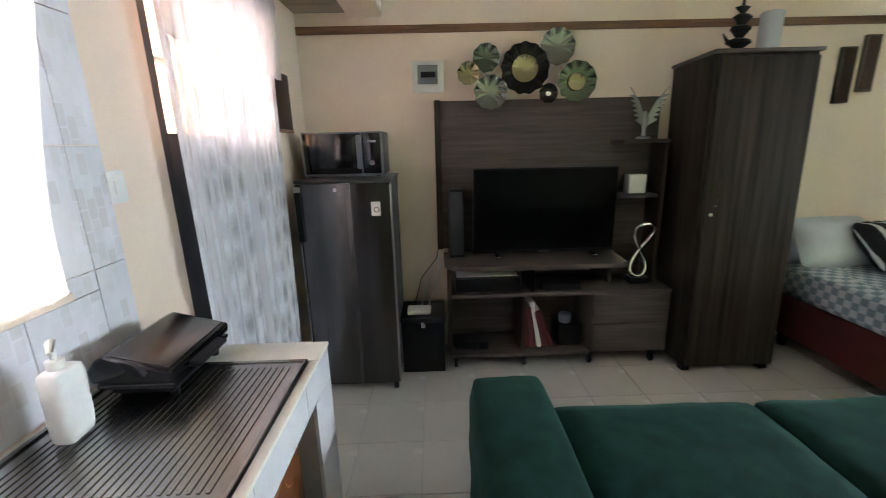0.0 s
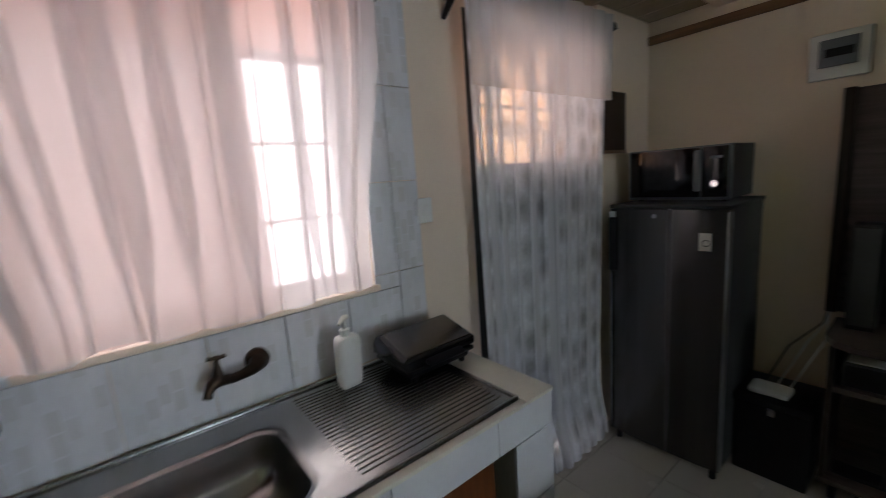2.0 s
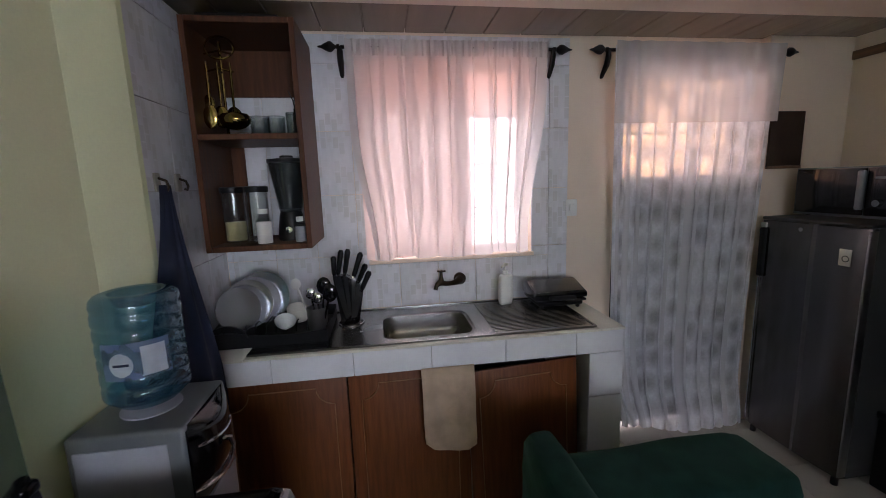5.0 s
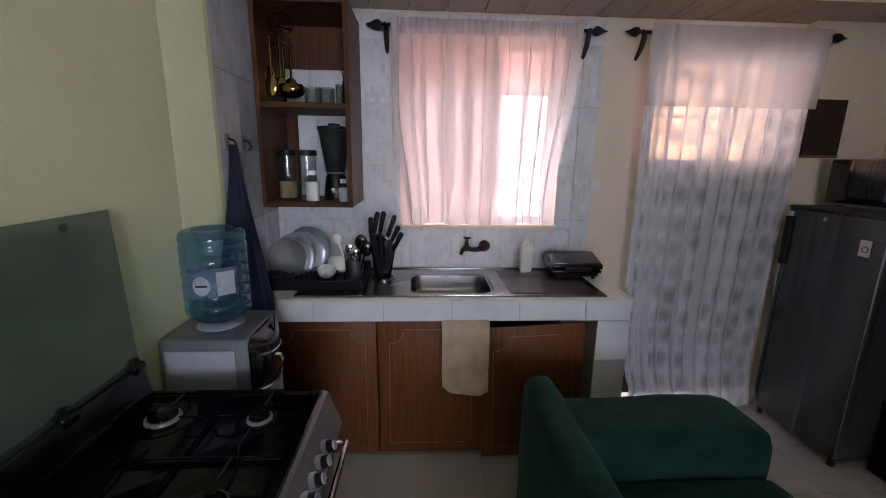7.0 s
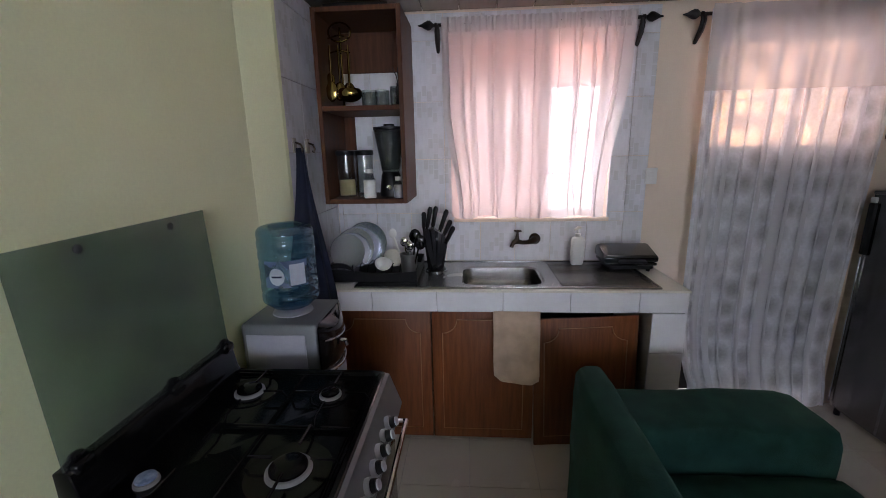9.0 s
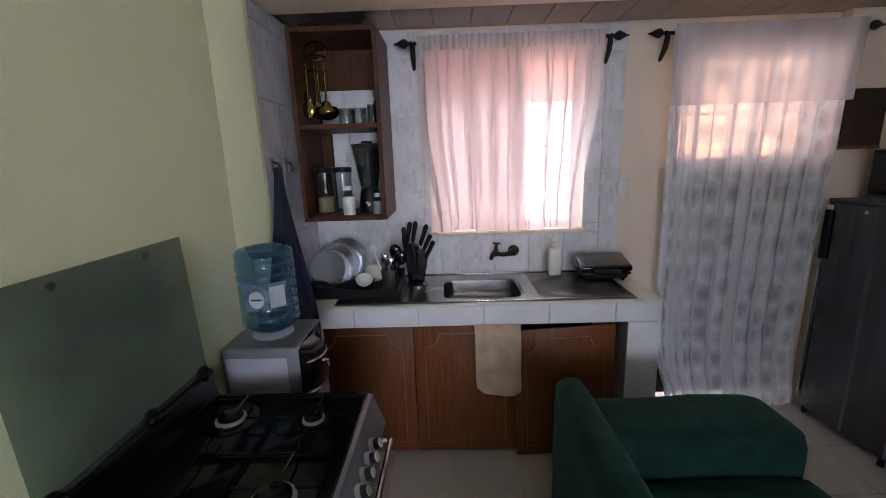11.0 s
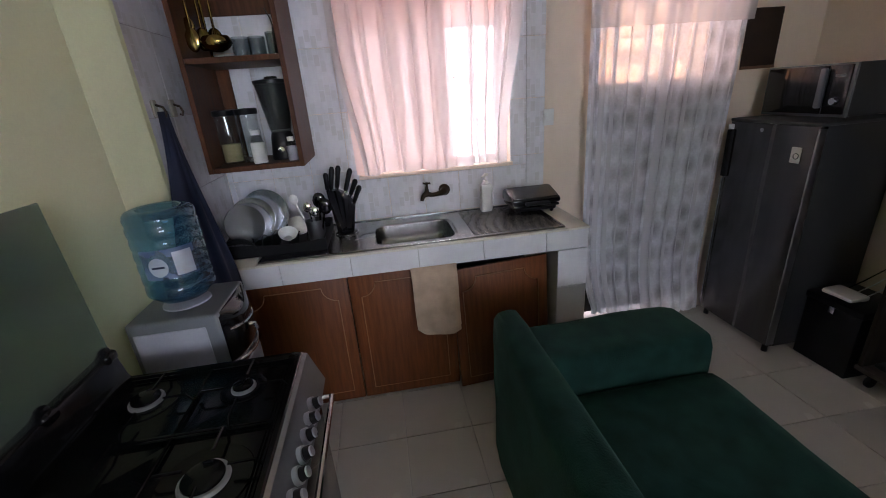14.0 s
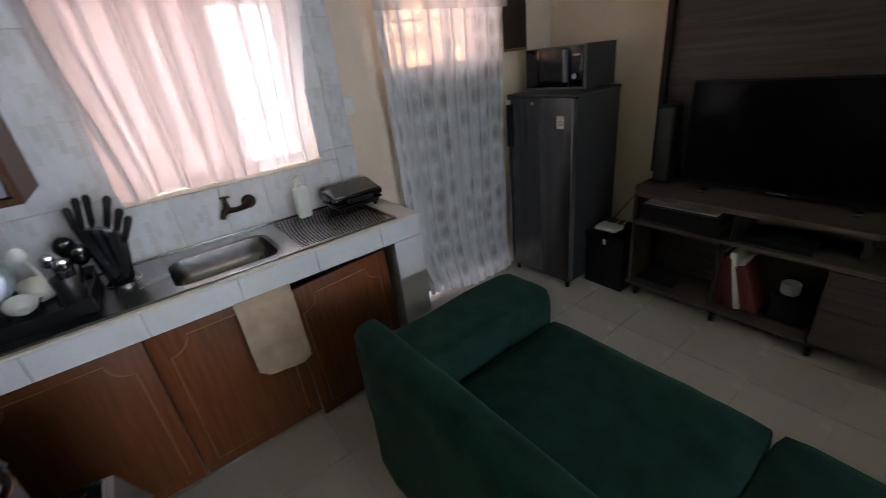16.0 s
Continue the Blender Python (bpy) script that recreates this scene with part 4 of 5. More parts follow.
part("water", lathe(bmesh.new(), (0.98, 0.836, 0.974), [(0.034, 0.004), (0.072, 0.014), (0.088, 0.030), (0.094, 0.044), (0.094, 0.062), (0.0, 0.062)], 40), M_WATER, bt, "remaining water at the bottom")

# ---- television unit ----
tv_u = thing("tv_unit", (1.68, 4.02, 0), "dark wenge laminate television unit on castors", "tv unit")
part("back_panel", B(0.935, 2.42, 4.19, 4.245, 0.78, 1.768, bevel=0.003), M_WENGE, tv_u)
part("stile", B(0.925, 0.965, 4.165, 4.248, 0.78, 1.772, bevel=0.003), M_WENGE_V, tv_u)
part("plinth_back", B(1.0, 2.42, 4.20, 4.24, 0.10, 0.78), M_WENGE, tv_u)
pts = [(0.965, 4.19), (0.965, 3.92), (1.00, 3.85), (1.06, 3.815), (1.2, 3.80), (2.06, 3.80), (2.12, 3.83), (2.14, 4.19)]
part("top_board", prism(bmesh.new(), [(x, y, 0.725) for x, y in pts], (0, 0, 0.028)), M_WENGE, tv_u, smooth=False)
for a in ((0.985, 1.005, 3.88, 4.19, 0.10, 0.724), (1.475, 1.495, 3.90, 4.19, 0.118, 0.52), (1.525, 1.545, 3.88, 4.19, 0.547, 0.724), (2.02, 2.04, 3.88, 4.19, 0.60, 0.724)):
    part("upright", B(*a, bevel=0.002, seg=1), M_WENGE_V, tv_u)
part("middle_board", B(1.006, 2.45, 3.87, 4.19, 0.522, 0.546, bevel=0.002), M_WENGE, tv_u)
part("bottom_board", B(0.98, 1.93, 3.87, 4.19, 0.092, 0.116, bevel=0.002), M_WENGE, tv_u)
cab = part("drawer_case", B(1.94, 2.45, 3.885, 4.19, 0.10, 0.52, bevel=0.002), M_WENGE, tv_u)
for z0, z1 in ((0.108, 0.308), (0.314, 0.515)):
    part("drawer_front", B(1.945, 2.445, 3.868, 3.884, z0, z1, bevel=0.002), M_WENGE, cab)
part("corner_shelf", B(2.10, 2.40, 3.99, 4.19, 1.475, 1.498, bevel=0.002), M_WENGE, tv_u)
part("corner_shelf", B(2.12, 2.37, 4.02, 4.19, 1.128, 1.150, bevel=0.002), M_WENGE, tv_u)
part("corner_post", B(2.375, 2.398, 4.0, 4.19, 0.547, 1.474, bevel=0.002), M_WENGE_V, tv_u)
for x in (1.03, 1.50, 1.95, 2.38):
    for y in (3.925, 4.15):
        part("castor", lathe(bmesh.new(), (x - 0.012, y, 0.032), [(0.0, 0), (0.028, 0.001), (0.032, 0.006), (0.032, 0.019), (0.028, 0.024), (0.0, 0.025)], 16, "x"), M_BLACK, tv_u)
        part("castor_bracket", B(x - 0.02, x + 0.02, y - 0.02, y + 0.02, 0.064, 0.092, bevel=0.004), M_BLACK, tv_u)

tv = thing("television", (1.64, 4.05, 0.753), "flat black television switched off on the unit", "television")
part("casing", B(1.165, 2.115, 4.052, 4.10, 0.772, 1.335, bevel=0.006), M_BLACK, tv)
part("screen", B(1.175, 2.105, 4.046, 4.052, 0.796, 1.325, bevel=0.001), M_SCREEN, tv)
part("logo_bar", B(1.60, 1.68, 4.044, 4.047, 0.777, 0.785), M_SILVERP, tv)
for x in (1.32, 1.96):
    part("foot", B(x - 0.015, x + 0.015, 3.96, 4.12, 0.753, 0.772, bevel=0.005), M_CHROME, tv)
sp = thing("speaker", (1.05, 4.08, 0.753), "tall slim grey speaker standing beside the television", "speaker")
part("cabinet", B(1.005, 1.10, 4.03, 4.13, 0.753, 1.21, bevel=0.008), M_BLACK, sp)
part("grille", B(1.012, 1.093, 4.022, 4.031, 0.775, 1.195, bevel=0.004), M_FRIDGE_S, sp, "grey cloth grille")
dv = thing("media_player", (1.24, 4.0, 0.547), "flat grey media player under the top board", "media player")
part("case", B(1.03, 1.46, 3.89, 4.15, 0.552, 0.655, bevel=0.005), M_FRIDGE_S, dv)
part("front", B(1.035, 1.455, 3.884, 3.89, 0.558, 0.648, bevel=0.002), M_BLACK, dv)
for x in (1.07, 1.42):
    part("foot", B(x - 0.015, x + 0.015, 3.92, 3.95, 0.547, 0.553), M_BLACK, dv)
solid("paper_sheet", B(1.04, 1.44, 3.90, 4.12, 0.656, 0.662, bevel=0.001), M_PAPER, "white sheets of paper on the media player", "paper")
solid("set_top_box", B(1.60, 1.86, 3.90, 4.08, 0.547, 0.590, bevel=0.006), M_BLACK, "small black set-top box on the middle board", "set-top box")
for i, (x, t_, h, m, a) in enumerate(((1.505, 0.034, 0.33, M_RED, 5), (1.545, 0.040, 0.30, M_RED, 8), (1.592, 0.030, 0.34, M_PAPER, 11), (1.63, 0.028, 0.27, M_RED, 16), (1.668, 0.034, 0.28, M_RED, 20))):
    b = thing("book", (x, 4.0, 0.118), "worn %s book leaning in the unit" % ("white" if m is M_PAPER else "red cloth"), "book", "books in the unit")
    part("cover", B(x, x + t_, 3.93, 4.12, 0.118, 0.118 + h, bevel=0.003), m, b)
    part("pages", B(x + 0.004, x + t_ - 0.004, 3.935, 4.123, 0.121, 0.118 + h + 0.001), M_PAPER, b)
    b.matrix_basis = pose(x, 4.0, 0.118 + 0.0005 * a, 0, -a, 0)
solid("carton", B(1.745, 1.90, 3.96, 4.14, 0.117, 0.27, bevel=0.004), M_BLACK, "small black carton on the bottom board", "carton")
solid("paper_roll", lathe(bmesh.new(), (1.80, 4.02, 0.271), [(0.036, 0), (0.042, 0.006), (0.042, 0.06), (0.034, 0.066), (0.012, 0.066), (0.012, 0.01)], 20), M_GREYP, "small white paper roll on the carton", "paper roll")
sl = thing("slipper", (1.13, 3.98, 0.117), "flat black slipper on the bottom board", "slipper")
part("sole", soft_box(1.02, 1.26, 3.93, 4.02, 0.117, 0.138, 0.009, cuts=5), M_BLACK, sl)
part("strap", tube(bmesh.new(), [(1.18, 3.93, 0.13), (1.185, 3.95, 0.165), (1.185, 4.0, 0.165), (1.18, 4.02, 0.13)], 0.010), M_BLACK, sl)
solid("photo_cube", B(2.20, 2.31, 4.07, 4.16, 1.151, 1.272, bevel=0.004), M_PAPER, "white photo block on the corner shelf", "ornament")
# silver knot of two loops
def knot():
    pts = []
    for i in range(49):
        a = 2 * math.pi * i / 48
        s = 0.9 if math.sin(a) > 0 else 0.72
        pts.append((2.30 + 0.075 * math.sin(2 * a) * s + 0.02 * math.sin(a), 4.03 + 0.02 * math.cos(a * 2), 0.775 + 0.180 * math.sin(a)))
    return pts
kn = thing("knot_ornament", (2.285, 4.03, 0.547), "silver looped knot ornament on the drawer case", "ornament")
part("loop", tube(bmesh.new(), knot(), 0.015, 10, True), M_CHROME, kn)
part("base", B(2.22, 2.35, 3.98, 4.08, 0.547, 0.592, bevel=0.006), M_BLACK, kn)
bm = lathe(bmesh.new(), (2.265, 4.08, 1.499), [(0.045, 0), (0.045, 0.012), (0.014, 0.02), (0.012, 0.06), (0.020, 0.10), (0.022, 0.125), (0.014, 0.15), (0.012, 0.165), (0.0, 0.178)], 14)
for s in (-1, 1):
    edge = [(0.004, 1.575), (0.012, 1.640), (0.055, 1.728), (0.122, 1.812)]
    for k in range(6):
        edge += [(0.088 - 0.009 * k, 1.768 - 0.027 * k), (0.124 - 0.011 * k, 1.765 - 0.030 * k)]
    prism(bm, [(2.265 + s * a, 4.072 - 0.25 * a, z) for a, z in edge], (0, 0.014, 0))
solid("eagle_ornament", bm, M_STEEL, "silver eagle ornament with raised wings on the shelf", "ornament")

# wall art of seven lacquered discs
art = thing("wall_art", (1.48, 4.24, 1.75), "cluster of scalloped lacquered metal discs above the unit", "wall art")
def disc(x, z, r, m, depth, flutes, cup, inner=0.0):
    """A shallow fluted dish; cup is its hollow, inner the share of a gold middle."""
    n, y0 = flutes * 6, 4.182 - depth
    def ring(f, y):
        out = []
        for i in range(n):
            a = 2 * math.pi * i / n
            w = math.sin(flutes * a)
            q = r * f * (1 + 0.03 * f ** 3 * w)
            out.append((x + q * math.cos(a), y + 0.004 * f ** 3 * w, z + q * math.sin(a)))
        return out
    face = [ring(f, y0 - cup * f ** 2.2) for f in (0.03, 0.25, 0.5, 0.72, 0.88, 1.0)]
    back = [ring(f, y0 + 0.004 - cup * f ** 2.2) for f in (1.0, 0.6, 0.03)]
    d = part("disc", ring_skin(bmesh.new(), face + back), m, art)
    if inner:
        f0 = [0.03, inner * 0.4, inner * 0.75, inner]
        rows = [ring(f, y0 - 0.004 - cup * f ** 2.2 - 0.05 * r * (f / inner) ** 3) for f in f0] + [ring(inner, y0 + 0.001 - cup * inner ** 2.2)]
        part("centre", ring_skin(bmesh.new(), rows), M_DISC_Y if inner > 0.3 else M_CHROME, d, "pale gold centre" if inner > 0.3 else "silver stud")
    part("stem", B(x - 0.008, x + 0.008, y0 + 0.006, 4.25, z - 0.008, z + 0.008), M_BLACK, art)
disc(1.148, 1.928, 0.070, M_DISC_Y, 0.012, 9, 0.016)
disc(1.263, 2.018, 0.086, M_DISC_G, 0.000, 10, 0.018)
disc(1.290, 1.812, 0.106, M_DISC_S, 0.014, 11, 0.020)
disc(1.503, 1.946, 0.152, M_DISC_B, 0.030, 13, 0.022, 0.54)
disc(1.712, 2.074, 0.110, M_DISC_S, 0.004, 11, 0.020)
disc(1.658, 1.797, 0.060, M_DISC_B, 0.034, 9, 0.012, 0.28)
disc(1.842, 1.866, 0.124, M_DISC_G, 0.012, 12, 0.022, 0.44)

bk = thing("breaker_box", (0.89, 4.24, 1.82), "white consumer unit with grey window on the wall", "breaker box")
part("case", B(0.79, 0.992, 4.215, 4.25, 1.825, 2.018, bevel=0.006), M_WHITEP, bk)
part("cover", B(0.825, 0.955, 4.207, 4.216, 1.875, 1.99, bevel=0.003), M_SILVERP, bk, "grey flip cover")
part("switches", B(0.845, 0.94, 4.203, 4.208, 1.915, 1.95, bevel=0.002), M_BLACK, bk)

sb = thing("storage_box", (0.81, 4.0, 0), "dark grey cube box on the floor beside the unit", "box")
part("body", B(0.67, 0.955, 3.865, 4.16, 0.0, 0.36, bevel=0.008), M_BLACK, sb)
part("lid", B(0.664, 0.961, 3.859, 4.166, 0.362, 0.40, bevel=0.008), M_BLACK, sb)
part("catch", B(0.80, 0.83, 3.852, 3.866, 0.33, 0.37, bevel=0.003), M_CHROME, sb)
rt = thing("router", (0.79, 3.95, 0.401), "white internet router with cables on the dark box", "router")
part("case", soft_box(0.71, 0.87, 3.89, 4.01, 0.401, 0.435, 0.014, cuts=5), M_WHITEP, rt)
for k, x in enumerate((0.75, 0.80, 0.85)):
    part("cable", tube(bmesh.new(), [(x, 4.0, 0.42), (x + 0.02, 4.08, 0.47), (x + 0.05 + 0.02 * k, 4.2, 0.56 + 0.04 * k), (0.915 + 0.008 * k, 4.235, 0.70), (0.935, 4.24, 0.80)], 0.0035, 6), M_WHITEP if k else M_BLACK, rt)

# ---- wardrobe ----
wr = thing("wardrobe", (2.82, 3.98, 0), "tall dark wood-grain wardrobe with one door", "wardrobe")
part("carcass", B(2.525, 3.115, 3.762, 4.175, 0.035, 1.945, bevel=0.003), M_WENGE_V, wr)
d = part("door", B(2.545, 3.110, 3.742, 3.760, 0.045, 1.925, bevel=0.003), M_WENGE_V, wr)
part("handle", tube(bmesh.new(), [(2.605, 3.742, 1.09), (2.605, 3.722, 1.10), (2.605, 3.722, 1.25), (2.605, 3.742, 1.26)], 0.006), M_BRONZE, d)
part("lock", lathe(bmesh.new(), (2.585, 3.742, 1.04), [(0.012, 0), (0.012, -0.006), (0.0, -0.007)], 14, "y"), M_CHROME, d)
part("cornice", B(2.51, 3.125, 3.735, 4.175, 1.946, 1.965, bevel=0.003), M_WENGE, wr)
for x in (2.56, 3.08):
    part("foot", B(x - 0.025, x + 0.025, 3.77, 3.82, 0, 0.036), M_BLACK, wr)
    part("foot", B(x - 0.025, x + 0.025, 4.17, 4.22, 0, 0.036), M_BLACK, wr)
wr.matrix_basis = pose(2.80, 3.98, 0.0, -1.9, 0, 0)
bm = lathe(bmesh.new(), (2.73, 3.98, 1.972), [(0.055, 0), (0.055, 0.018), (0.022, 0.03), (0.072, 0.062), (0.062, 0.078), (0.024, 0.09), (0.070, 0.135), (0.058, 0.15), (0.020, 0.158), (0.060, 0.20), (0.046, 0.212), (0.016, 0.22), (0.040, 0.252), (0.012, 0.262), (0.006, 0.31), (0.0, 0.312)], 18)
for v in bm.verts:
    q = v.co - Vector((2.73, 3.98, 1.972))
    q.y *= 0.5
    q.x *= 1 + 0.35 * noise.noise((q.x * 30, q.z * 26, 4.0))
    v.co = Vector((2.73, 3.98, 1.972)) + q
tube(bm, [(2.70, 3.98, 2.02), (2.655, 3.98, 2.05), (2.63, 3.98, 2.085)], [0.016, 0.010, 0.004], 8)
solid("figurine", bm, M_BLACK, "dark openwork figurine on top of the wardrobe", "ornament")
cd = thing("candle", (2.90, 3.97, 1.972), "white pillar candle on top of the wardrobe", "candle")
part("wax", lathe(bmesh.new(), (2.90, 3.97, 1.972), [(0.055, 0), (0.058, 0.004), (0.058, 0.215), (0.053, 0.222), (0.02, 0.214), (0.0, 0.212)], 24), M_LINEN, cd)
part("wick", tube(bmesh.new(), [(2.90, 3.97, 2.175), (2.902, 3.97, 2.20)], 0.0025, 6), M_BLACK, cd)

# ---- pictures and bed ----
for x0, z0 in ((3.60, 1.70), (3.745, 1.77)):
    pf = thing("picture_frame", (x0 + 0.05, 4.23, z0), "narrow dark wooden picture panel on the wall", "picture", "narrow pictures above the bed")
    part("frame", B(x0, x0 + 0.10, 4.222, 4.249, z0, z0 + 0.35, bevel=0.004), M_WENGE, pf)
    part("panel", B(x0 + 0.012, x0 + 0.088, 4.216, 4.224, z0 + 0.012, z0 + 0.338, bevel=0.002), M_PLAQUE, pf)
M_PLAID = mat("blue_grey_checked_cotton", (0.62, 0.66, 0.68), 0.9, vary=0.05, fine=250, bump=0.2)
n_, l_ = M_PLAID.node_tree.nodes, M_PLAID.node_tree.links
chk, cco, cmp_ = n_.new("ShaderNodeTexChecker"), n_.new("ShaderNodeTexCoord"), n_.new("ShaderNodeMapping")
cmp_.inputs["Location"].default_value = (0.013, 0.017, 0.011)
chk.inputs["Scale"].default_value = 22
chk.inputs["Color1"].default_value, chk.inputs["Color2"].default_value = (0.50, 0.55, 0.58, 1), (0.22, 0.29, 0.34, 1)
l_.new(cco.outputs["Object"], cmp_.inputs[0])
l_.new(cmp_.outputs[0], chk.inputs["Vector"])
l_.new(chk.outputs[0], n_["Principled BSDF"].inputs["Base Color"])
bd = thing("bed", (4.1, 3.25, 0), "double bed with dark red base and checked bedspread", "bed")
part("base", soft_box(3.38, 4.85, 2.30, 4.20, 0.10, 0.40, 0.03, cuts=8), M_BEDRED, bd)
part("mattress", soft_box(3.37, 4.86, 2.28, 4.22, 0.39, 0.62, 0.06, 0.02, 6.0, 12), M_PLAID, bd, "mattress under a blue-grey checked sheet")
for x in (3.46, 4.77):
    for y in (2.4, 4.1):
        part("leg", lathe(bmesh.new(), (x, y, 0), [(0.03, 0), (0.035, 0.11)], 10), M_BLACK, bd)
def pillow(name, x, y, z, w, h, t, lean, turn, m, label):
    bm = soft_box(-w / 2, w / 2, -t / 2, t / 2, 0, h, t * 0.45, 0, x, 8)
    for v in bm.verts:
        u, q = 2 * v.co.x / w, 2 * (v.co.z / h) - 1
        v.co.y *= max(0.16, 1.25 * (1 - u ** 4) * (1 - q ** 4))
        v.co.x += 0.02 * u * q * q
    ob = solid(name, bm, m, label, "pillow")
    ob.matrix_basis = pose(x, y, z, -lean, 0, turn)
    return ob
pillow("pillow", 3.66, 3.98, 0.62, 0.55, 0.36, 0.15, 28, 4, M_LINEN, "pale white cotton pillow propped on the bed")
pillow("pillow", 3.56, 4.12, 0.62, 0.42, 0.30, 0.13, 10, 0, M_LINEN, "pale white cotton pillow behind another on the bed")
M_ZEB = mat("black_and_white_weave", (0.02, 0.02, 0.02), 0.9, vary=0.1)
n_, l_ = M_ZEB.node_tree.nodes, M_ZEB.node_tree.links
wv, rp, wco = n_.new("ShaderNodeTexWave"), n_.new("ShaderNodeValToRGB"), n_.new("ShaderNodeTexCoord")
wv.inputs["Scale"].default_value, wv.inputs["Distortion"].default_value = 3.2, 3.0
rp.color_ramp.elements[0].position, rp.color_ramp.elements[1].position = 0.78, 0.86
rp.color_ramp.elements[0].color, rp.color_ramp.elements[1].color = (0.012, 0.012, 0.013, 1), (0.6, 0.6, 0.6, 1)
l_.new(wco.outputs["Object"], wv.inputs["Vector"])
l_.new(wv.outputs["Fac"], rp.inputs[0])
l_.new(rp.outputs[0], n_["Principled BSDF"].inputs["Base Color"])
pillow("cushion", 3.95, 3.80, 0.635, 0.46, 0.38, 0.16, 42, 12, M_ZEB, "black cushion with white stripes on the bed")

# ---- on and around the kitchen wall ----
tp = thing("wall_tap", (0.01, 1.86, 1.01), "aged bronze wall tap above the sink", "tap")
part("flange", lathe(bmesh.new(), (0.008, 1.925, 1.040), [(0.034, 0), (0.034, 0.012), (0.028, 0.018), (0.020, 0.026)], 20, "x"), M_BRONZE, tp)
part("spout", tube(bmesh.new(), [(0.014, 1.925, 1.040), (0.036, 1.918, 1.036), (0.050, 1.900, 1.030), (0.060, 1.870, 1.027), (0.066, 1.845, 1.028), (0.070, 1.822, 1.034), (0.073, 1.805, 1.037), (0.078, 1.793, 1.030), (0.082, 1.784, 1.016), (0.084, 1.780, 1.002)], [0.026, 0.024, 0.017, 0.013, 0.013, 0.015, 0.018, 0.014, 0.011, 0.012], 14), M_BRONZE, tp)
part("valve", tube(bmesh.new(), [(0.071, 1.814, 1.036), (0.071, 1.814, 1.058), (0.071, 1.815, 1.074), (0.071, 1.816, 1.098)], [0.016, 0.013, 0.009, 0.006], 12), M_BRONZE, tp)
part("handle", tube(bmesh.new(), [(0.071, 1.794, 1.102), (0.071, 1.804, 1.099), (0.071, 1.816, 1.098), (0.071, 1.828, 1.098), (0.071, 1.838, 1.099)], [0.006, 0.005, 0.008, 0.005, 0.006], 8), M_BRONZE, tp)
sw = thing("light_switch", (0.012, 2.572, 1.36), "small white wall switch beside the tiles", "switch")
part("plate", B(0.0, 0.016, 2.540, 2.605, 1.358, 1.450, bevel=0.003), M_WHITEP, sw)
part("rocker", B(0.016, 0.021, 2.558, 2.587, 1.385, 1.423, bevel=0.002), M_WHITEP, sw)
pq = thing("notice_board", (0.07, 3.85, 1.58), "small dark brown board hanging on the pier", "board")
part("panel", B(0.063, 0.078, 3.735, 3.955, 1.588, 1.905, bevel=0.004), M_PLAQUE, pq)
part("edge_strip", B(0.064, 0.081, 3.735, 3.955, 1.583, 1.60, bevel=0.002), M_BATTEN, pq)
for x in (0.578, 0.428):
    hk = thing("wall_hook", (x, 0.735, 1.58), "beige plastic and bronze wall hook on the tiles", "hook", "hooks on the tiled wall")
    part("plate", soft_box(x - 0.02, x + 0.02, 0.730, 0.742, 1.565, 1.635, 0.005, cuts=4), M_HOOK, hk)
    part("prong", tube(bmesh.new(), [(x, 0.740, 1.615), (x, 0.765, 1.605), (x, 0.772, 1.585), (x, 0.766, 1.57), (x, 0.758, 1.575)], 0.005, 8), M_BRONZE, hk)
def apron(u, v):
    a = smooth01(v * 1.05) * 0.7 + 0.3 * min(1, v * 1.3)
    p, q = Vector((0.560, 0.770)).lerp(Vector((0.592, 0.880)), a), Vector((0.596, 0.764)).lerp(Vector((0.832, 0.760)), a)
    f = 0.022 * a * folds(u, v * 0.7, 44.0, 2.6)
    c = p.lerp(q, u)
    return (c.x + 0.4 * f + 0.02 * a * math.sin(u * math.pi), c.y + 0.9 * f + 0.03 * math.sin(u * math.pi) * a, 1.59 - 0.89 * v - 0.05 * u * v)
ap = thing("apron", (0.62, 0.78, 0.76), "navy blue cloth apron hanging from a hook", "apron")
part("cloth", sheet(bmesh.new(), apron, 40, 30), M_NAVY, ap)
part("back_fold", sheet(bmesh.new(), lambda u, v: (lambda p: (p[0] - 0.006 * v + 0.002, p[1] - 0.016, p[2] + 0.05 * v))(apron(u, v)), 30, 24), M_NAVY, ap)
def towel_f(u, v):
    drop = 0.375 + 0.03 * u - 0.03 * max(0.0, abs(2 * u - 1) - 0.7) / 0.3
    x = 0.572 + 0.008 * noise.noise((u * 4, v * 2, 8)) * (0.3 + v)
    y = 1.648 + u * 0.228 + 0.012 * v * noise.noise((v * 2, 0, 3)) + 0.008 * v
    return (x, y, 0.792 - drop * v)
tw = thing("hand_towel", (0.57, 1.755, 0.4), "tan terry towel tucked over the cupboard door", "towel")
part("front", sheet(bmesh.new(), towel_f, 24, 30), M_TOWEL, tw)
part("back", sheet(bmesh.new(), lambda u, v: (towel_f(u, v)[0] - 0.008 - 0.0, towel_f(u, v)[1] + 0.003, towel_f(u, v * 0.94)[2]), 16, 20), M_TOWEL, tw)

sp = thing("soap_bottle", (0.13, 2.152, 0.905), "white plastic pump bottle on the drainer", "soap bottle")
part("bottle", soft_box(0.10, 0.16, 2.112, 2.190, 0.906, 1.075, 0.018, cuts=6), M_WHITEP, sp)
part("collar", lathe(bmesh.new(), (0.13, 2.15, 1.073), [(0.016, 0), (0.016, 0.02), (0.006, 0.022), (0.006, 0.05)], 14), M_WHITEP, sp)
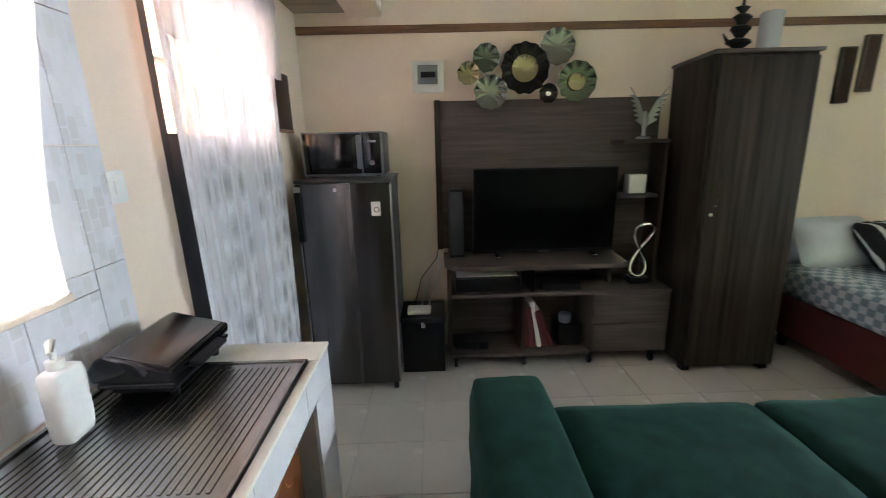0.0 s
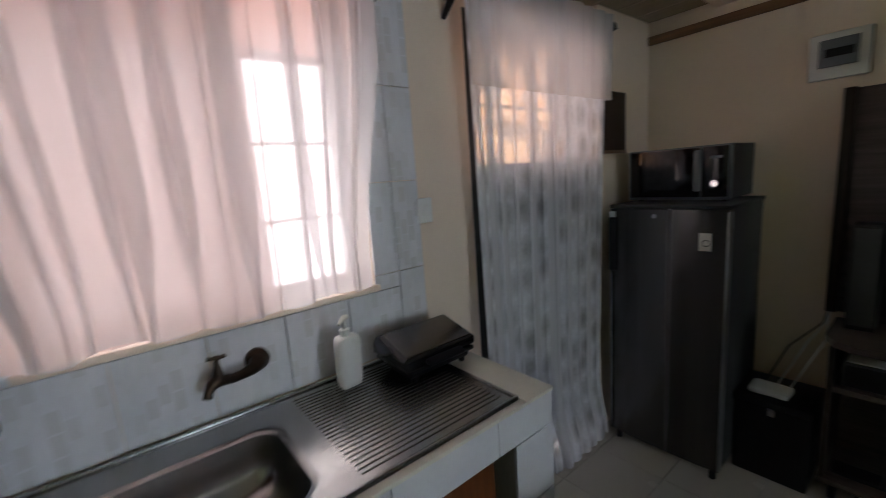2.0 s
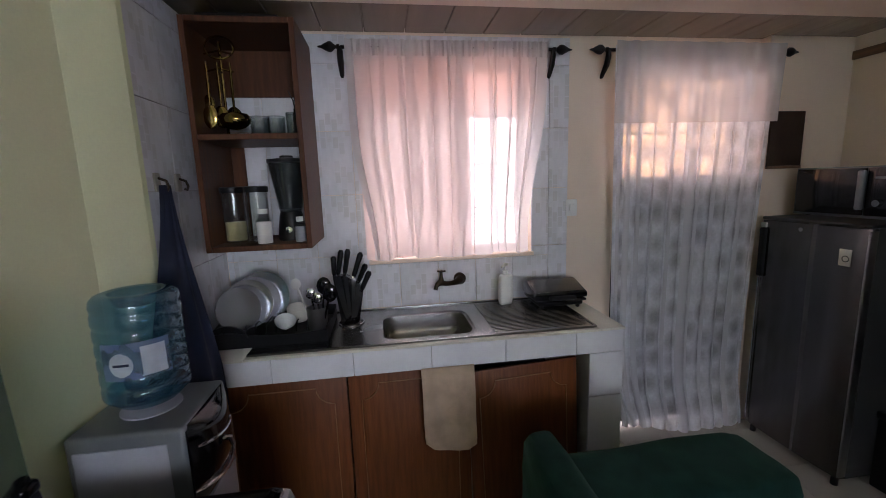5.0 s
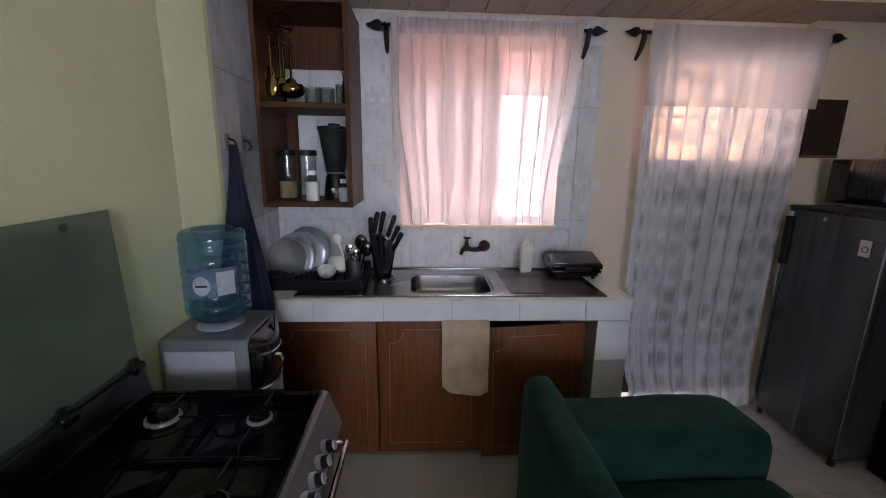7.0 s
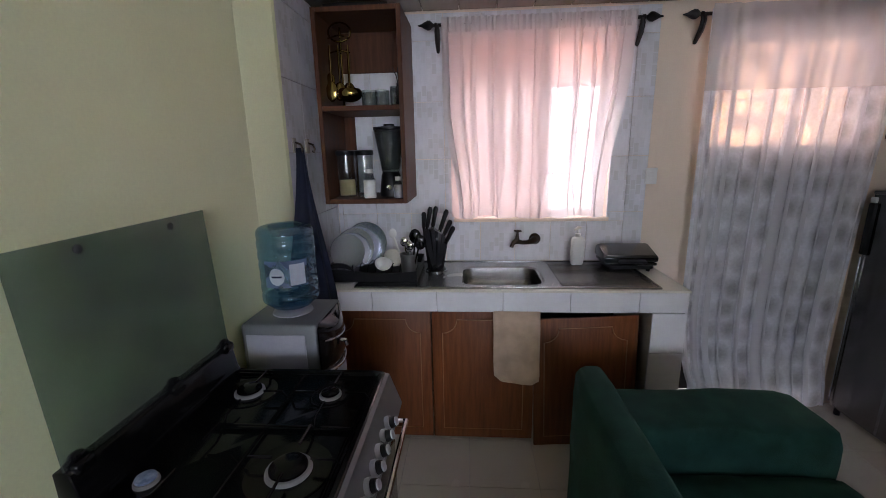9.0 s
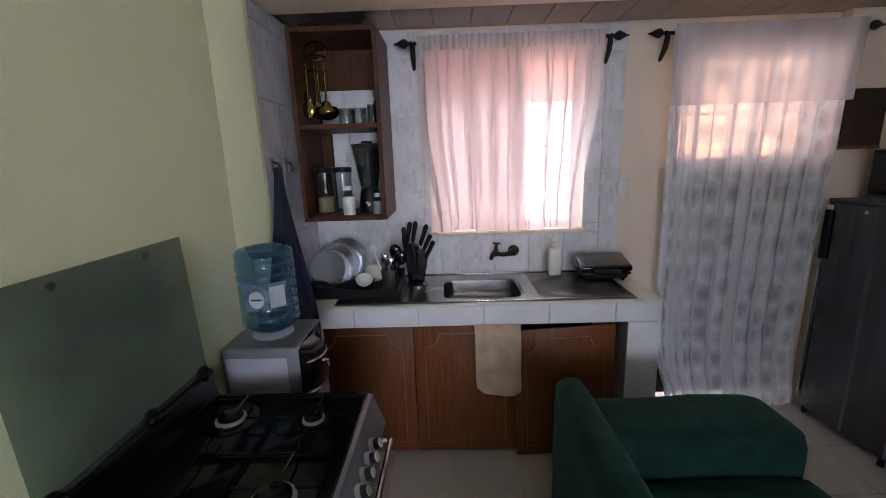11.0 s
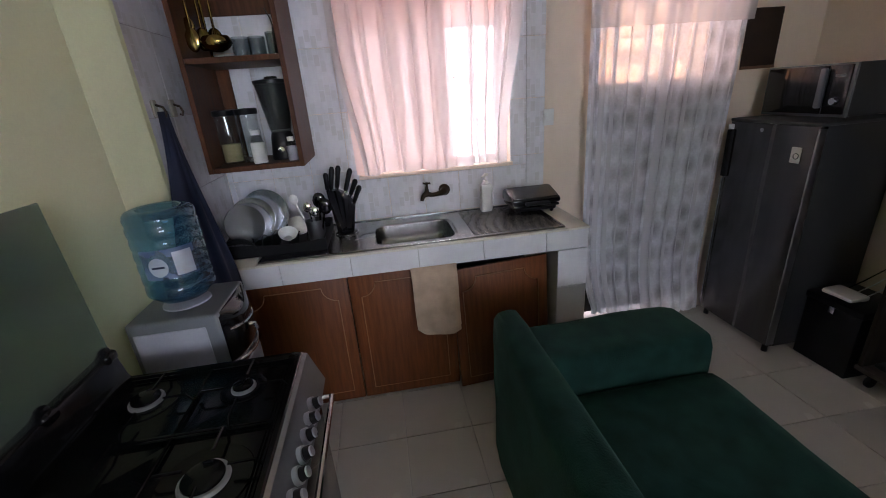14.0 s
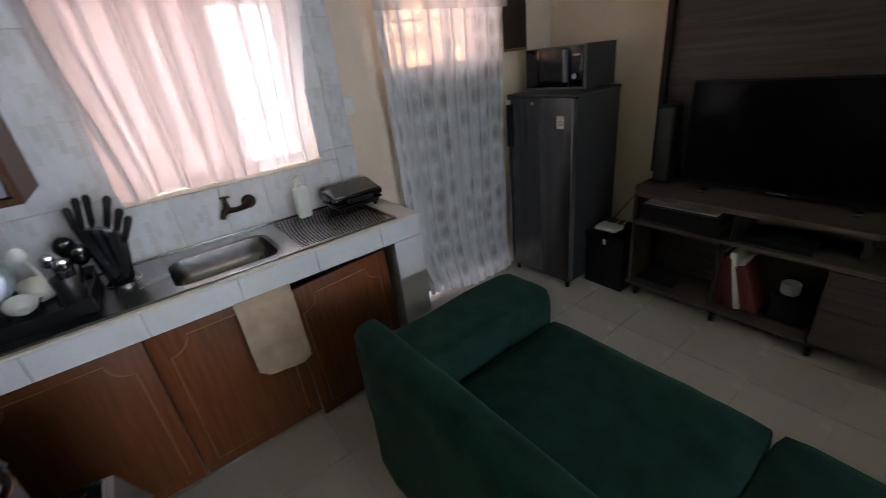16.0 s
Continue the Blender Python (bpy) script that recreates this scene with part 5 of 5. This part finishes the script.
part("pump_head", tube(bmesh.new(), [(0.12, 2.165, 1.125), (0.13, 2.15, 1.128), (0.15, 2.125, 1.118)], [0.008, 0.009, 0.005], 8), M_WARMW, sp)

gr = thing("sandwich_press", (0.21, 2.405, 0.906), "black sandwich press with silver lid on the drainer", "sandwich press")
def profile_body(pts, y0, y1, r):
    bm = prism(bmesh.new(), [(x, y0, z) for x, z in pts], (0, y1 - y0, 0))
    bmesh.ops.recalc_face_normals(bm, faces=bm.faces)
    bmesh.ops.bevel(bm, geom=bm.edges[:], offset=r, segments=3, affect="EDGES", profile=0.5)
    return bm
part("base", profile_body([(0.105, 0.918), (0.098, 0.940), (0.262, 0.940), (0.255, 0.918)], 2.290, 2.528, 0.006), M_BLACK, gr)
part("lower_plate", profile_body([(0.088, 0.942), (0.085, 0.957), (0.276, 0.957), (0.272, 0.942)], 2.270, 2.540, 0.005), M_GLOSS, gr)
part("lid", profile_body([(0.078, 0.962), (0.076, 0.995), (0.098, 1.024), (0.125, 1.032), (0.278, 0.992), (0.275, 0.962)], 2.264, 2.545, 0.009), M_GLOSS, gr)
part("lid_plate", profile_body([(0.114, 1.022), (0.127, 1.0350), (0.266, 0.9985), (0.266, 0.988)], 2.276, 2.533, 0.002), M_DARKCHROME, gr, "silver lid plate")
part("handle", profile_body([(0.268, 0.964), (0.270, 0.980), (0.306, 0.972), (0.304, 0.960)], 2.335, 2.475, 0.005), M_BLACK, gr)
part("hinge", B(0.062, 0.090, 2.31, 2.50, 0.94, 0.995, bevel=0.006), M_BLACK, gr)
for x in (0.12, 0.245):
    for y in (2.31, 2.505):
        part("foot", lathe(bmesh.new(), (x, y, 0.905), [(0.01, 0), (0.012, 0.016)], 10), M_BLACK, gr)

kb = thing("knife_block", (0.225, 1.345, 0.904), "smoked plastic knife stand with six black-handled knives", "knife block")
part("base", lathe(bmesh.new(), (0.225, 1.345, 0.904), [(0.056, 0), (0.060, 0.005), (0.052, 0.014), (0.02, 0.020)], 32), M_GLOSS, kb)
part("ring", lathe(bmesh.new(), (0.225, 1.345, 0.905), [(0.062, 0), (0.062, 0.005), (0.058, 0.006)], 32), M_CHROME, kb)
part("holder", prism(bmesh.new(), [(0.198, 1.300, 0.918), (0.198, 1.385, 0.918), (0.198, 1.412, 1.07), (0.198, 1.394, 1.106), (0.198, 1.335, 1.145), (0.198, 1.274, 1.148)], (0.054, 0, 0)), M_SMOKE, kb, smooth=False)
for dx, yb, zb, yt, zt_ in ((-0.012, 1.277, 1.148, 1.280, 1.236), (0.012, 1.298, 1.154, 1.320, 1.268), (-0.010, 1.328, 1.153, 1.350, 1.268), (0.014, 1.371, 1.140, 1.411, 1.252), (-0.008, 1.392, 1.112, 1.430, 1.190), (0.012, 1.404, 1.072, 1.447, 1.158)):
    b1_, e1 = Vector((0.225 + dx, yb, zb)), Vector((0.225 + dx, yt, zt_))
    dd = (e1 - b1_).normalized()
    b0 = Vector((0.225 + dx, 1.335 + (yb - 1.335) * 0.35, 0.93))
    L = (e1 - b1_).length
    kf = part("blade", prism(bmesh.new(), [b0, b0 + Vector((0, 0.014, 0.01)), b1_ + Vector((0, 0.010, 0)), b1_ + Vector((0, -0.010, 0))], (0.002, 0, 0)), M_STEEL, kb, smooth=False)
    part("handle", tube(bmesh.new(), [b1_, b1_ + dd * 0.012, b1_ + dd * L * 0.55, b1_ + dd * L * 0.88, b1_ + dd * L], [0.010, 0.012, 0.0125, 0.0145, 0.008], 10), M_BLACK, kf)
    part("bolster", tube(bmesh.new(), [b1_ - dd * 0.010, b1_ + dd * 0.003], 0.0095, 8), M_CHROME, kf)

# dish rack with plates
rk = thing("dish_rack", (0.30, 1.0, 0.905), "black plastic dish rack beside the sink", "dish rack")
part("tray", B(0.10, 0.455, 0.752, 1.262, 0.906, 0.918, bevel=0.004), M_BLACK, rk)
def wavy(t):
    return 0.962 + 0.010 * math.sin(t * 5.6 + 0.9)
def rim_wall(p, q, n=18):
    pts, bm = [], bmesh.new()
    for i in range(n + 1):
        c = Vector(p).lerp(Vector(q), i / n)
        pts.append((c.x, c.y))
    a = [bm.verts.new((x, y, 0.906)) for x, y in pts]
    b = [bm.verts.new((x, y, wavy(i / n))) for i, (x, y) in enumerate(pts)]
    nx, ny = (q[1] - p[1]), -(q[0] - p[0])
    s = 0.006 / math.hypot(nx, ny)
    a2 = [bm.verts.new((x - nx * s, y - ny * s, 0.906)) for x, y in pts]
    b2 = [bm.verts.new((x - nx * s, y - ny * s, wavy(i / n))) for i, (x, y) in enumerate(pts)]
    for i in range(n):
        for r, t in ((a, b), (b, b2), (b2, a2), (a2, a)):
            bm.faces.new((r[i], r[i + 1], t[i + 1], t[i]))
    part("side_wall", bm, M_BLACK, rk)
rim_wall((0.455, 0.752, 0), (0.455, 1.262, 0))
rim_wall((0.455, 1.262, 0), (0.10, 1.262, 0))
rim_wall((0.10, 1.262, 0), (0.10, 0.752, 0))
rim_wall((0.10, 0.752, 0), (0.455, 0.752, 0))
# arched carrying handle with an open grip
bm = bmesh.new()
arch = [(0.770 + 0.17 * k / 20, math.sin(math.pi * k / 20) ** 0.55) for k in range(21)]
ring_skin(bm, [[(x, y, 0.952 + g * h) for y, h in arch] for x, g in ((0.450, 0.030), (0.450, 0.056), (0.461, 0.056), (0.461, 0.030))], closed=True)
bm.faces.ensure_lookup_table()
bmesh.ops.delete(bm, geom=[f for f in bm.faces if max(abs(a.co.y - b.co.y) for a in f.verts for b in f.verts) > 0.1], context="FACES")
part("carrying_handle", bm, M_BLACK, rk)
for i in range(9):
    y = 0.79 + i * 0.045
    part("wire", tube(bmesh.new(), [(0.12, y, 0.918), (0.14, y, 0.955), (0.30, y, 0.955), (0.32, y, 0.918)], 0.003, 6), M_BLACK, rk)
cup = part("cutlery_cup", lathe(bmesh.new(), (0.33, 1.205, 0.918), [(0.040, 0), (0.048, 0.11), (0.044, 0.11), (0.036, 0.006), (0.0, 0.006)], 20), M_STEEL, rk, "steel cutlery cup")
def plate(x, y, r, lean, label):
    p = thing("plate", (x, y, 0.925), label, "plate", "plates in the rack")
    part("dish", lathe(bmesh.new(), (x, y, 0.925 + r), [(0.0, 0.0), (r * 0.55, 0.0), (r * 0.64, 0.006), (r * 0.965, 0.018), (r * 0.965, 0.022), (r * 0.62, 0.010), (r * 0.5, 0.005), (0.0, 0.005)], 44, "x"), M_PLATE, p)
    part("rim", lathe(bmesh.new(), (x, y, 0.925 + r), [(r * 0.96, 0.0175), (r, 0.020), (r, 0.0235), (r * 0.96, 0.0225)], 44, "x"), M_RIM, p, "silver rim")
    p.matrix_basis = pose(x, y, 0.925, 0, -lean, 0)
plate(0.285, 0.852, 0.100, 12, "white plate with silver rim leaning in the dish rack")
plate(0.235, 0.882, 0.112, 11, "white plate with silver rim behind a smaller one")
plate(0.170, 0.930, 0.124, 10, "large white plate with silver rim at the back of the rack")
def bowl(x, y, z, r, tilt, m, label):
    b = solid("bowl", lathe(bmesh.new(), (x, y, z), [(r * 0.4, 0), (r * 0.5, 0.004), (r * 0.9, r * 0.5), (r, r * 0.8), (r * 0.96, r * 0.8), (r * 0.85, r * 0.5), (r * 0.4, 0.012), (0, 0.012)], 28), m, label, "bowl", "bowls in the rack")
    b.matrix_basis = pose(x, y, z + 0.02, tilt, -60, 0)
bowl(0.33, 1.06, 0.925, 0.048, 8, M_WHITEP, "small white bowl drying in the rack")
bowl(0.26, 1.10, 0.935, 0.062, -6, M_WARMW, "cream bowl drying in the rack")
for k, (dx, dy, tx, ty, L, kind_, m) in enumerate(((0, -0.02, 0.0, -0.30, 0.20, "spoon", M_WHITEP), (0.01, 0.0, 0.05, -0.12, 0.15, "spoon", M_CHROME), (-0.01, 0.015, -0.1, 0.10, 0.17, "ladle", M_GLOSS), (0.015, 0.02, 0.15, 0.28, 0.16, "ladle", M_GLOSS), (0, 0.01, 0.2, 0.0, 0.13, "spoon", M_CHROME))):
    p0 = Vector((0.33 + dx, 1.205 + dy, 0.928))
    d = Vector((tx, ty, 1)).normalized()
    bm = tube(bmesh.new(), [p0, p0 + d * L], [0.004, 0.005], 8)
    e = p0 + d * (L + 0.02)
    r = 0.034 if kind_ == "ladle" else 0.022
    bm2 = bmesh.ops.create_icosphere(bm, subdivisions=2, radius=r)
    for v in bm2["verts"]:
        v.co = e + Vector((v.co.x * 0.35, v.co.y, v.co.z * 1.25))
    solid("serving_" + kind_, bm, m, {"spoon": "serving spoon standing in the cutlery cup", "ladle": "black nylon ladle standing in the cutlery cup"}[kind_], kind_, "utensils in the cutlery cup")

# ---- things on the wall shelf ----
st = thing("utensil_stand", (0.22, 0.875, ZM + 0.012), "brass utensil stand hung with ladles and spoons", "utensil stand")
zs = ZM + 0.012
part("base", lathe(bmesh.new(), (0.22, 0.875, zs), [(0.055, 0), (0.055, 0.006), (0.012, 0.014)], 24), M_GOLD, st)
part("pole", tube(bmesh.new(), [(0.22, 0.875, zs + 0.01), (0.22, 0.875, zs + 0.395)], 0.006, 8), M_GOLD, st)
part("top_ring", tube(bmesh.new(), [(0.225, 0.875 + 0.058 * math.sin(2 * math.pi * i / 28), zs + 0.372 + 0.045 * math.cos(2 * math.pi * i / 28)) for i in range(28)], 0.0045, 6, True), M_GOLD, st)
for z in (0.34, 0.27):
    part("cross_bar", tube(bmesh.new(), [(0.245, 0.82, zs + z), (0.25, 0.875, zs + z + 0.012), (0.245, 0.93, zs + z)], 0.004, 6), M_GOLD, st)
for k, (dy, dx, w, h, zc) in enumerate(((-0.052, 0.03, 0.024, 0.040, 0.135), (-0.040, 0.06, 0.030, 0.050, 0.080), (0.0, 0.05, 0.032, 0.046, 0.080), (0.052, 0.055, 0.064, 0.042, 0.068), (0.025, -0.03, 0.034, 0.046, 0.09))):
    y, x = 0.875 + dy, 0.22 + dx
    bm = tube(bmesh.new(), [(x, y, zs + 0.30), (x, y, zs + 0.2), (x + 0.004, y, zs + zc + h * 0.7)], [0.004, 0.0055, 0.0045], 8)
    g = bmesh.ops.create_uvsphere(bm, u_segments=18, v_segments=10, radius=1.0)
    for v in g["verts"]:
        v.co = Vector((x + 0.008, y, zs + zc)) + Vector((v.co.x * w * (0.8 if k == 3 else 0.3), v.co.y * w, min(v.co.z, 0.55 if k == 3 else 1.0) * h))
    part("ladle", bm, M_GOLD, st)
for y, r, h in ((1.015, 0.040, 0.085), (1.085, 0.037, 0.085), (1.155, 0.030, 0.10)):
    solid("drinking_glass", lathe(bmesh.new(), (0.24, y, zs), [(r * 0.8, 0), (r, 0.006), (r, h), (r - 0.003, h), (r - 0.004, 0.01), (0, 0.008)], 24), M_TUMBLER, "clear drinking glass on the upper shelf", "glass", "glasses on the shelf")
df = thing("reed_bottle", (0.20, 1.165, zs), "glass bottle with dark twigs on the upper shelf", "bottle")
part("bottle", lathe(bmesh.new(), (0.20, 1.165, zs), [(0.022, 0), (0.026, 0.004), (0.026, 0.09), (0.012, 0.11), (0.012, 0.125)], 20), M_SMOKE, df)
for a in (-0.3, 0.0, 0.35):
    part("twig", tube(bmesh.new(), [(0.20, 1.165, zs + 0.1), (0.21, 1.165 + 0.03 * a, zs + 0.16), (0.215, 1.165 + 0.09 * a, zs + 0.20)], [0.002, 0.003, 0.001], 6), M_BLACK, df)
zl = Z0 + 0.0245
def canister(y, r, h, m, fill):
    c = thing("canister", (0.22, y, zl), "clear jar with black lid%s" % (" part filled with cream grains" if fill else " on the lower shelf"), "jar", "jars on the lower shelf")
    part("glass", lathe(bmesh.new(), (0.22, y, zl), [(r * 0.95, 0), (r, 0.006), (r, h), (r - 0.003, h), (r - 0.003, 0.008), (0, 0.006)], 28), M_GLASS, c)
    part("lid", lathe(bmesh.new(), (0.22, y, zl + h), [(r + 0.003, -0.004), (r + 0.004, 0.0), (r + 0.004, 0.02), (r - 0.004, 0.024), (0, 0.024)], 28), M_BLACK, c)
    if fill:
        part("contents", lathe(bmesh.new(), (0.22, y, zl), [(r - 0.006, 0.009), (r - 0.006, h * fill), (0, h * fill)], 28), m, c, "cream dry grains")
canister(0.862, 0.049, 0.225, M_CREAMY, 0.40)
canister(0.962, 0.048, 0.225, M_POWDER, 0)
def jar(y, x, r, h, m, fill, label, lidm):
    c = thing("small_jar", (x, y, zl), label, "jar")
    part("glass", lathe(bmesh.new(), (x, y, zl), [(r * 0.95, 0), (r, 0.004), (r, h * 0.66), (r * 0.92, h * 0.7), (0, h * 0.7)], 22), m, c)
    part("neck", lathe(bmesh.new(), (x, y, zl), [(r * 0.93, h * 0.7), (r * 0.88, h * 0.74), (r * 0.6, h * 0.86), (r * 0.6, h), (0, h)], 22), M_GLASS, c, "clear empty neck")
    part("lid", lathe(bmesh.new(), (x, y, zl + h), [(r * 0.66, -0.006), (r * 0.66, 0.014), (0, 0.015)], 20), lidm, c)
jar(1.008, 0.31, 0.032, 0.135, M_POWDER, 0.6, "small bottle of white powder on the lower shelf", M_WHITEP)
jar(1.160, 0.31, 0.024, 0.095, M_GREYP, 0.0, "small spice jar with white lid", M_WHITEP)
bl = thing("blender", (0.21, 1.105, zl), "black blender with smoked jug on the lower shelf", "blender")
part("base", lathe(bmesh.new(), (0.21, 1.105, zl), [(0.062, 0), (0.064, 0.01), (0.052, 0.11), (0.045, 0.13)], 24), M_BLACK, bl)
part("jug", lathe(bmesh.new(), (0.21, 1.105, zl + 0.13), [(0.046, 0), (0.050, 0.01), (0.082, 0.22), (0.078, 0.22), (0.045, 0.012), (0, 0.01)], 28), M_JUG, bl)
part("lid", lathe(bmesh.new(), (0.21, 1.105, zl + 0.35), [(0.085, 0), (0.085, 0.014), (0.03, 0.02), (0.028, 0.030), (0, 0.031)], 28), M_BLACK, bl)
part("dial", lathe(bmesh.new(), (0.27, 1.105, zl + 0.05), [(0.016, 0), (0.014, 0.012), (0, 0.013)], 16, "x"), M_CHROME, bl)
tr = thing("baking_tray", (0.2, 0.98, Z1), "dark tray and pan lid lying on top of the shelf", "tray")
part("tray", soft_box(0.06, 0.33, 0.83, 1.15, Z1, Z1 + 0.03, 0.012, cuts=4), M_BLACK, tr)
part("knob", lathe(bmesh.new(), (0.2, 0.93, Z1 + 0.028), [(0.012, 0), (0.01, 0.012), (0.018, 0.02), (0.0, 0.03)], 14), M_BLACK, tr)

# label on the water bottle
def label_f(a0, a1, z0, z1, r):
    return lambda u, v: (0.98 + r * math.cos(radians(a0 + (a1 - a0) * u)), 0.836 + r * math.sin(radians(a0 + (a1 - a0) * u)), z0 + (z1 - z0) * v)
lb = part("label", sheet(bmesh.new(), label_f(-25, 62, 1.085, 1.185, 0.1070), 24, 4), tinted("blue_label", (0.62, 0.72, 0.84), (0.20, 0.27, 0.42), 0.45, 0.4), bt, "blue and white printed label")
part("white_panel", sheet(bmesh.new(), label_f(26, 56, 1.092, 1.172, 0.1078), 10, 4), M_LABEL, lb)
part("oval", sheet(bmesh.new(), lambda u, v: label_f(-14, 16, 1.095, 1.160, 0.1080)(0.5 + (u - 0.5) * math.sqrt(max(0.02, 1 - (2 * v - 1) ** 2)), v), 14, 10), M_LABEL, lb)
part("bar", sheet(bmesh.new(), label_f(-9, 11, 1.124, 1.131, 0.1086), 8, 1), M_NAVY, lb)

# ---- tiles ----
def tile_mesh(name, w, h, t, axis, m, bev=0.0012):
    bm = {"x": B(0, t, 0, w, 0, h, bevel=bev, seg=1), "y": B(0, w, 0, t, 0, h, bevel=bev, seg=1), "z": B(0, w, 0, h, 0, t, bevel=bev, seg=1)}[axis]
    return to_mesh(name, bm, m, Vector((0, 0, 0)), False)
def lay(parent, me, at):
    ob = new("tile", me)
    ob.parent = parent
    ob.location = Vector(at) - ORIGIN[parent]
    return ob
cache = {}
def wall_tile(parent, y0, y1, z0, z1):
    k = (round(y1 - y0, 3), round(z1 - z0, 3))
    if k[0] < 0.012 or k[1] < 0.012:
        return
    if k not in cache:
        cache[k] = tile_mesh("tile", k[0] - 0.0025, k[1] - 0.0025, 0.008, "x", M_WTILE)
    lay(parent, cache[k], (0.0005, y0, z0))
ys = [0.731, 0.76, 0.97, 1.18, 1.39, 1.60, 1.81, 2.02, 2.23, 2.44, 2.552]
zs_ = [0.905, 1.20, 1.52, 1.84, 2.16, 2.298]
for ya, yb in zip(ys, ys[1:]):
    for za, zb in zip(zs_, zs_[1:]):
        if yb <= W0 or ya >= W1 or zb <= S0 or za >= S1:
            wall_tile(wall_w, ya, yb, za, zb)
            continue
        if za < S0 - 0.02:
            wall_tile(wall_w, ya, yb, za, S0 - 0.02)
        if zb > S1:
            wall_tile(wall_w, ya, yb, S1, zb)
        zz0, zz1 = max(za, S0 - 0.02), min(zb, S1)
        if ya < W0:
            wall_tile(wall_w, ya, W0, zz0, zz1)
        if yb > W1:
            wall_tile(wall_w, W1, yb, zz0, zz1)
back = setting("wall_tiled_return", B(0.0, 0.64, LEFT, 0.7215, 0, 2.3), M_GROUT, "white marbled tiled kitchen side wall", "wall")
xs = [0.009, 0.22, 0.43, 0.64]
for xa, xb in zip(xs, xs[1:]):
    for za, zb in zip([0.905, 0.93, 1.25, 1.57, 1.89, 2.21], [0.93, 1.25, 1.57, 1.89, 2.21, 2.298]):
        k = ("s", round(xb - xa, 3), round(zb - za, 3))
        if k not in cache:
            cache[k] = tile_mesh("tile", k[1] - 0.0025, k[2] - 0.0025, 0.008, "y", M_WTILE)
        lay(back, cache[k], (xa, 0.7218, za))
T = 0.3333
i0, j0 = 0.4876 - 2 * T, 1.2 - 9 * T
for i in range(23):
    for j in range(19):
        x, y = i0 + i * T, j0 + j * T
        x0, x1, y0, y1 = max(x, 0.0), min(x + T, XE), max(y, YS), min(y + T, YN)
        if x1 - x0 < 0.02 or y1 - y0 < 0.02 or (x1 <= 1.86 and y1 <= LEFT - 0.14):
            continue
        k = ("f", round(x1 - x0, 3), round(y1 - y0, 3))
        if k not in cache:
            cache[k] = tile_mesh("tile", k[1] - 0.003, k[2] - 0.003, 0.006, "z", M_FTILE, 0.001)
        lay(floor, cache[k], (x0, y0, -0.0059))
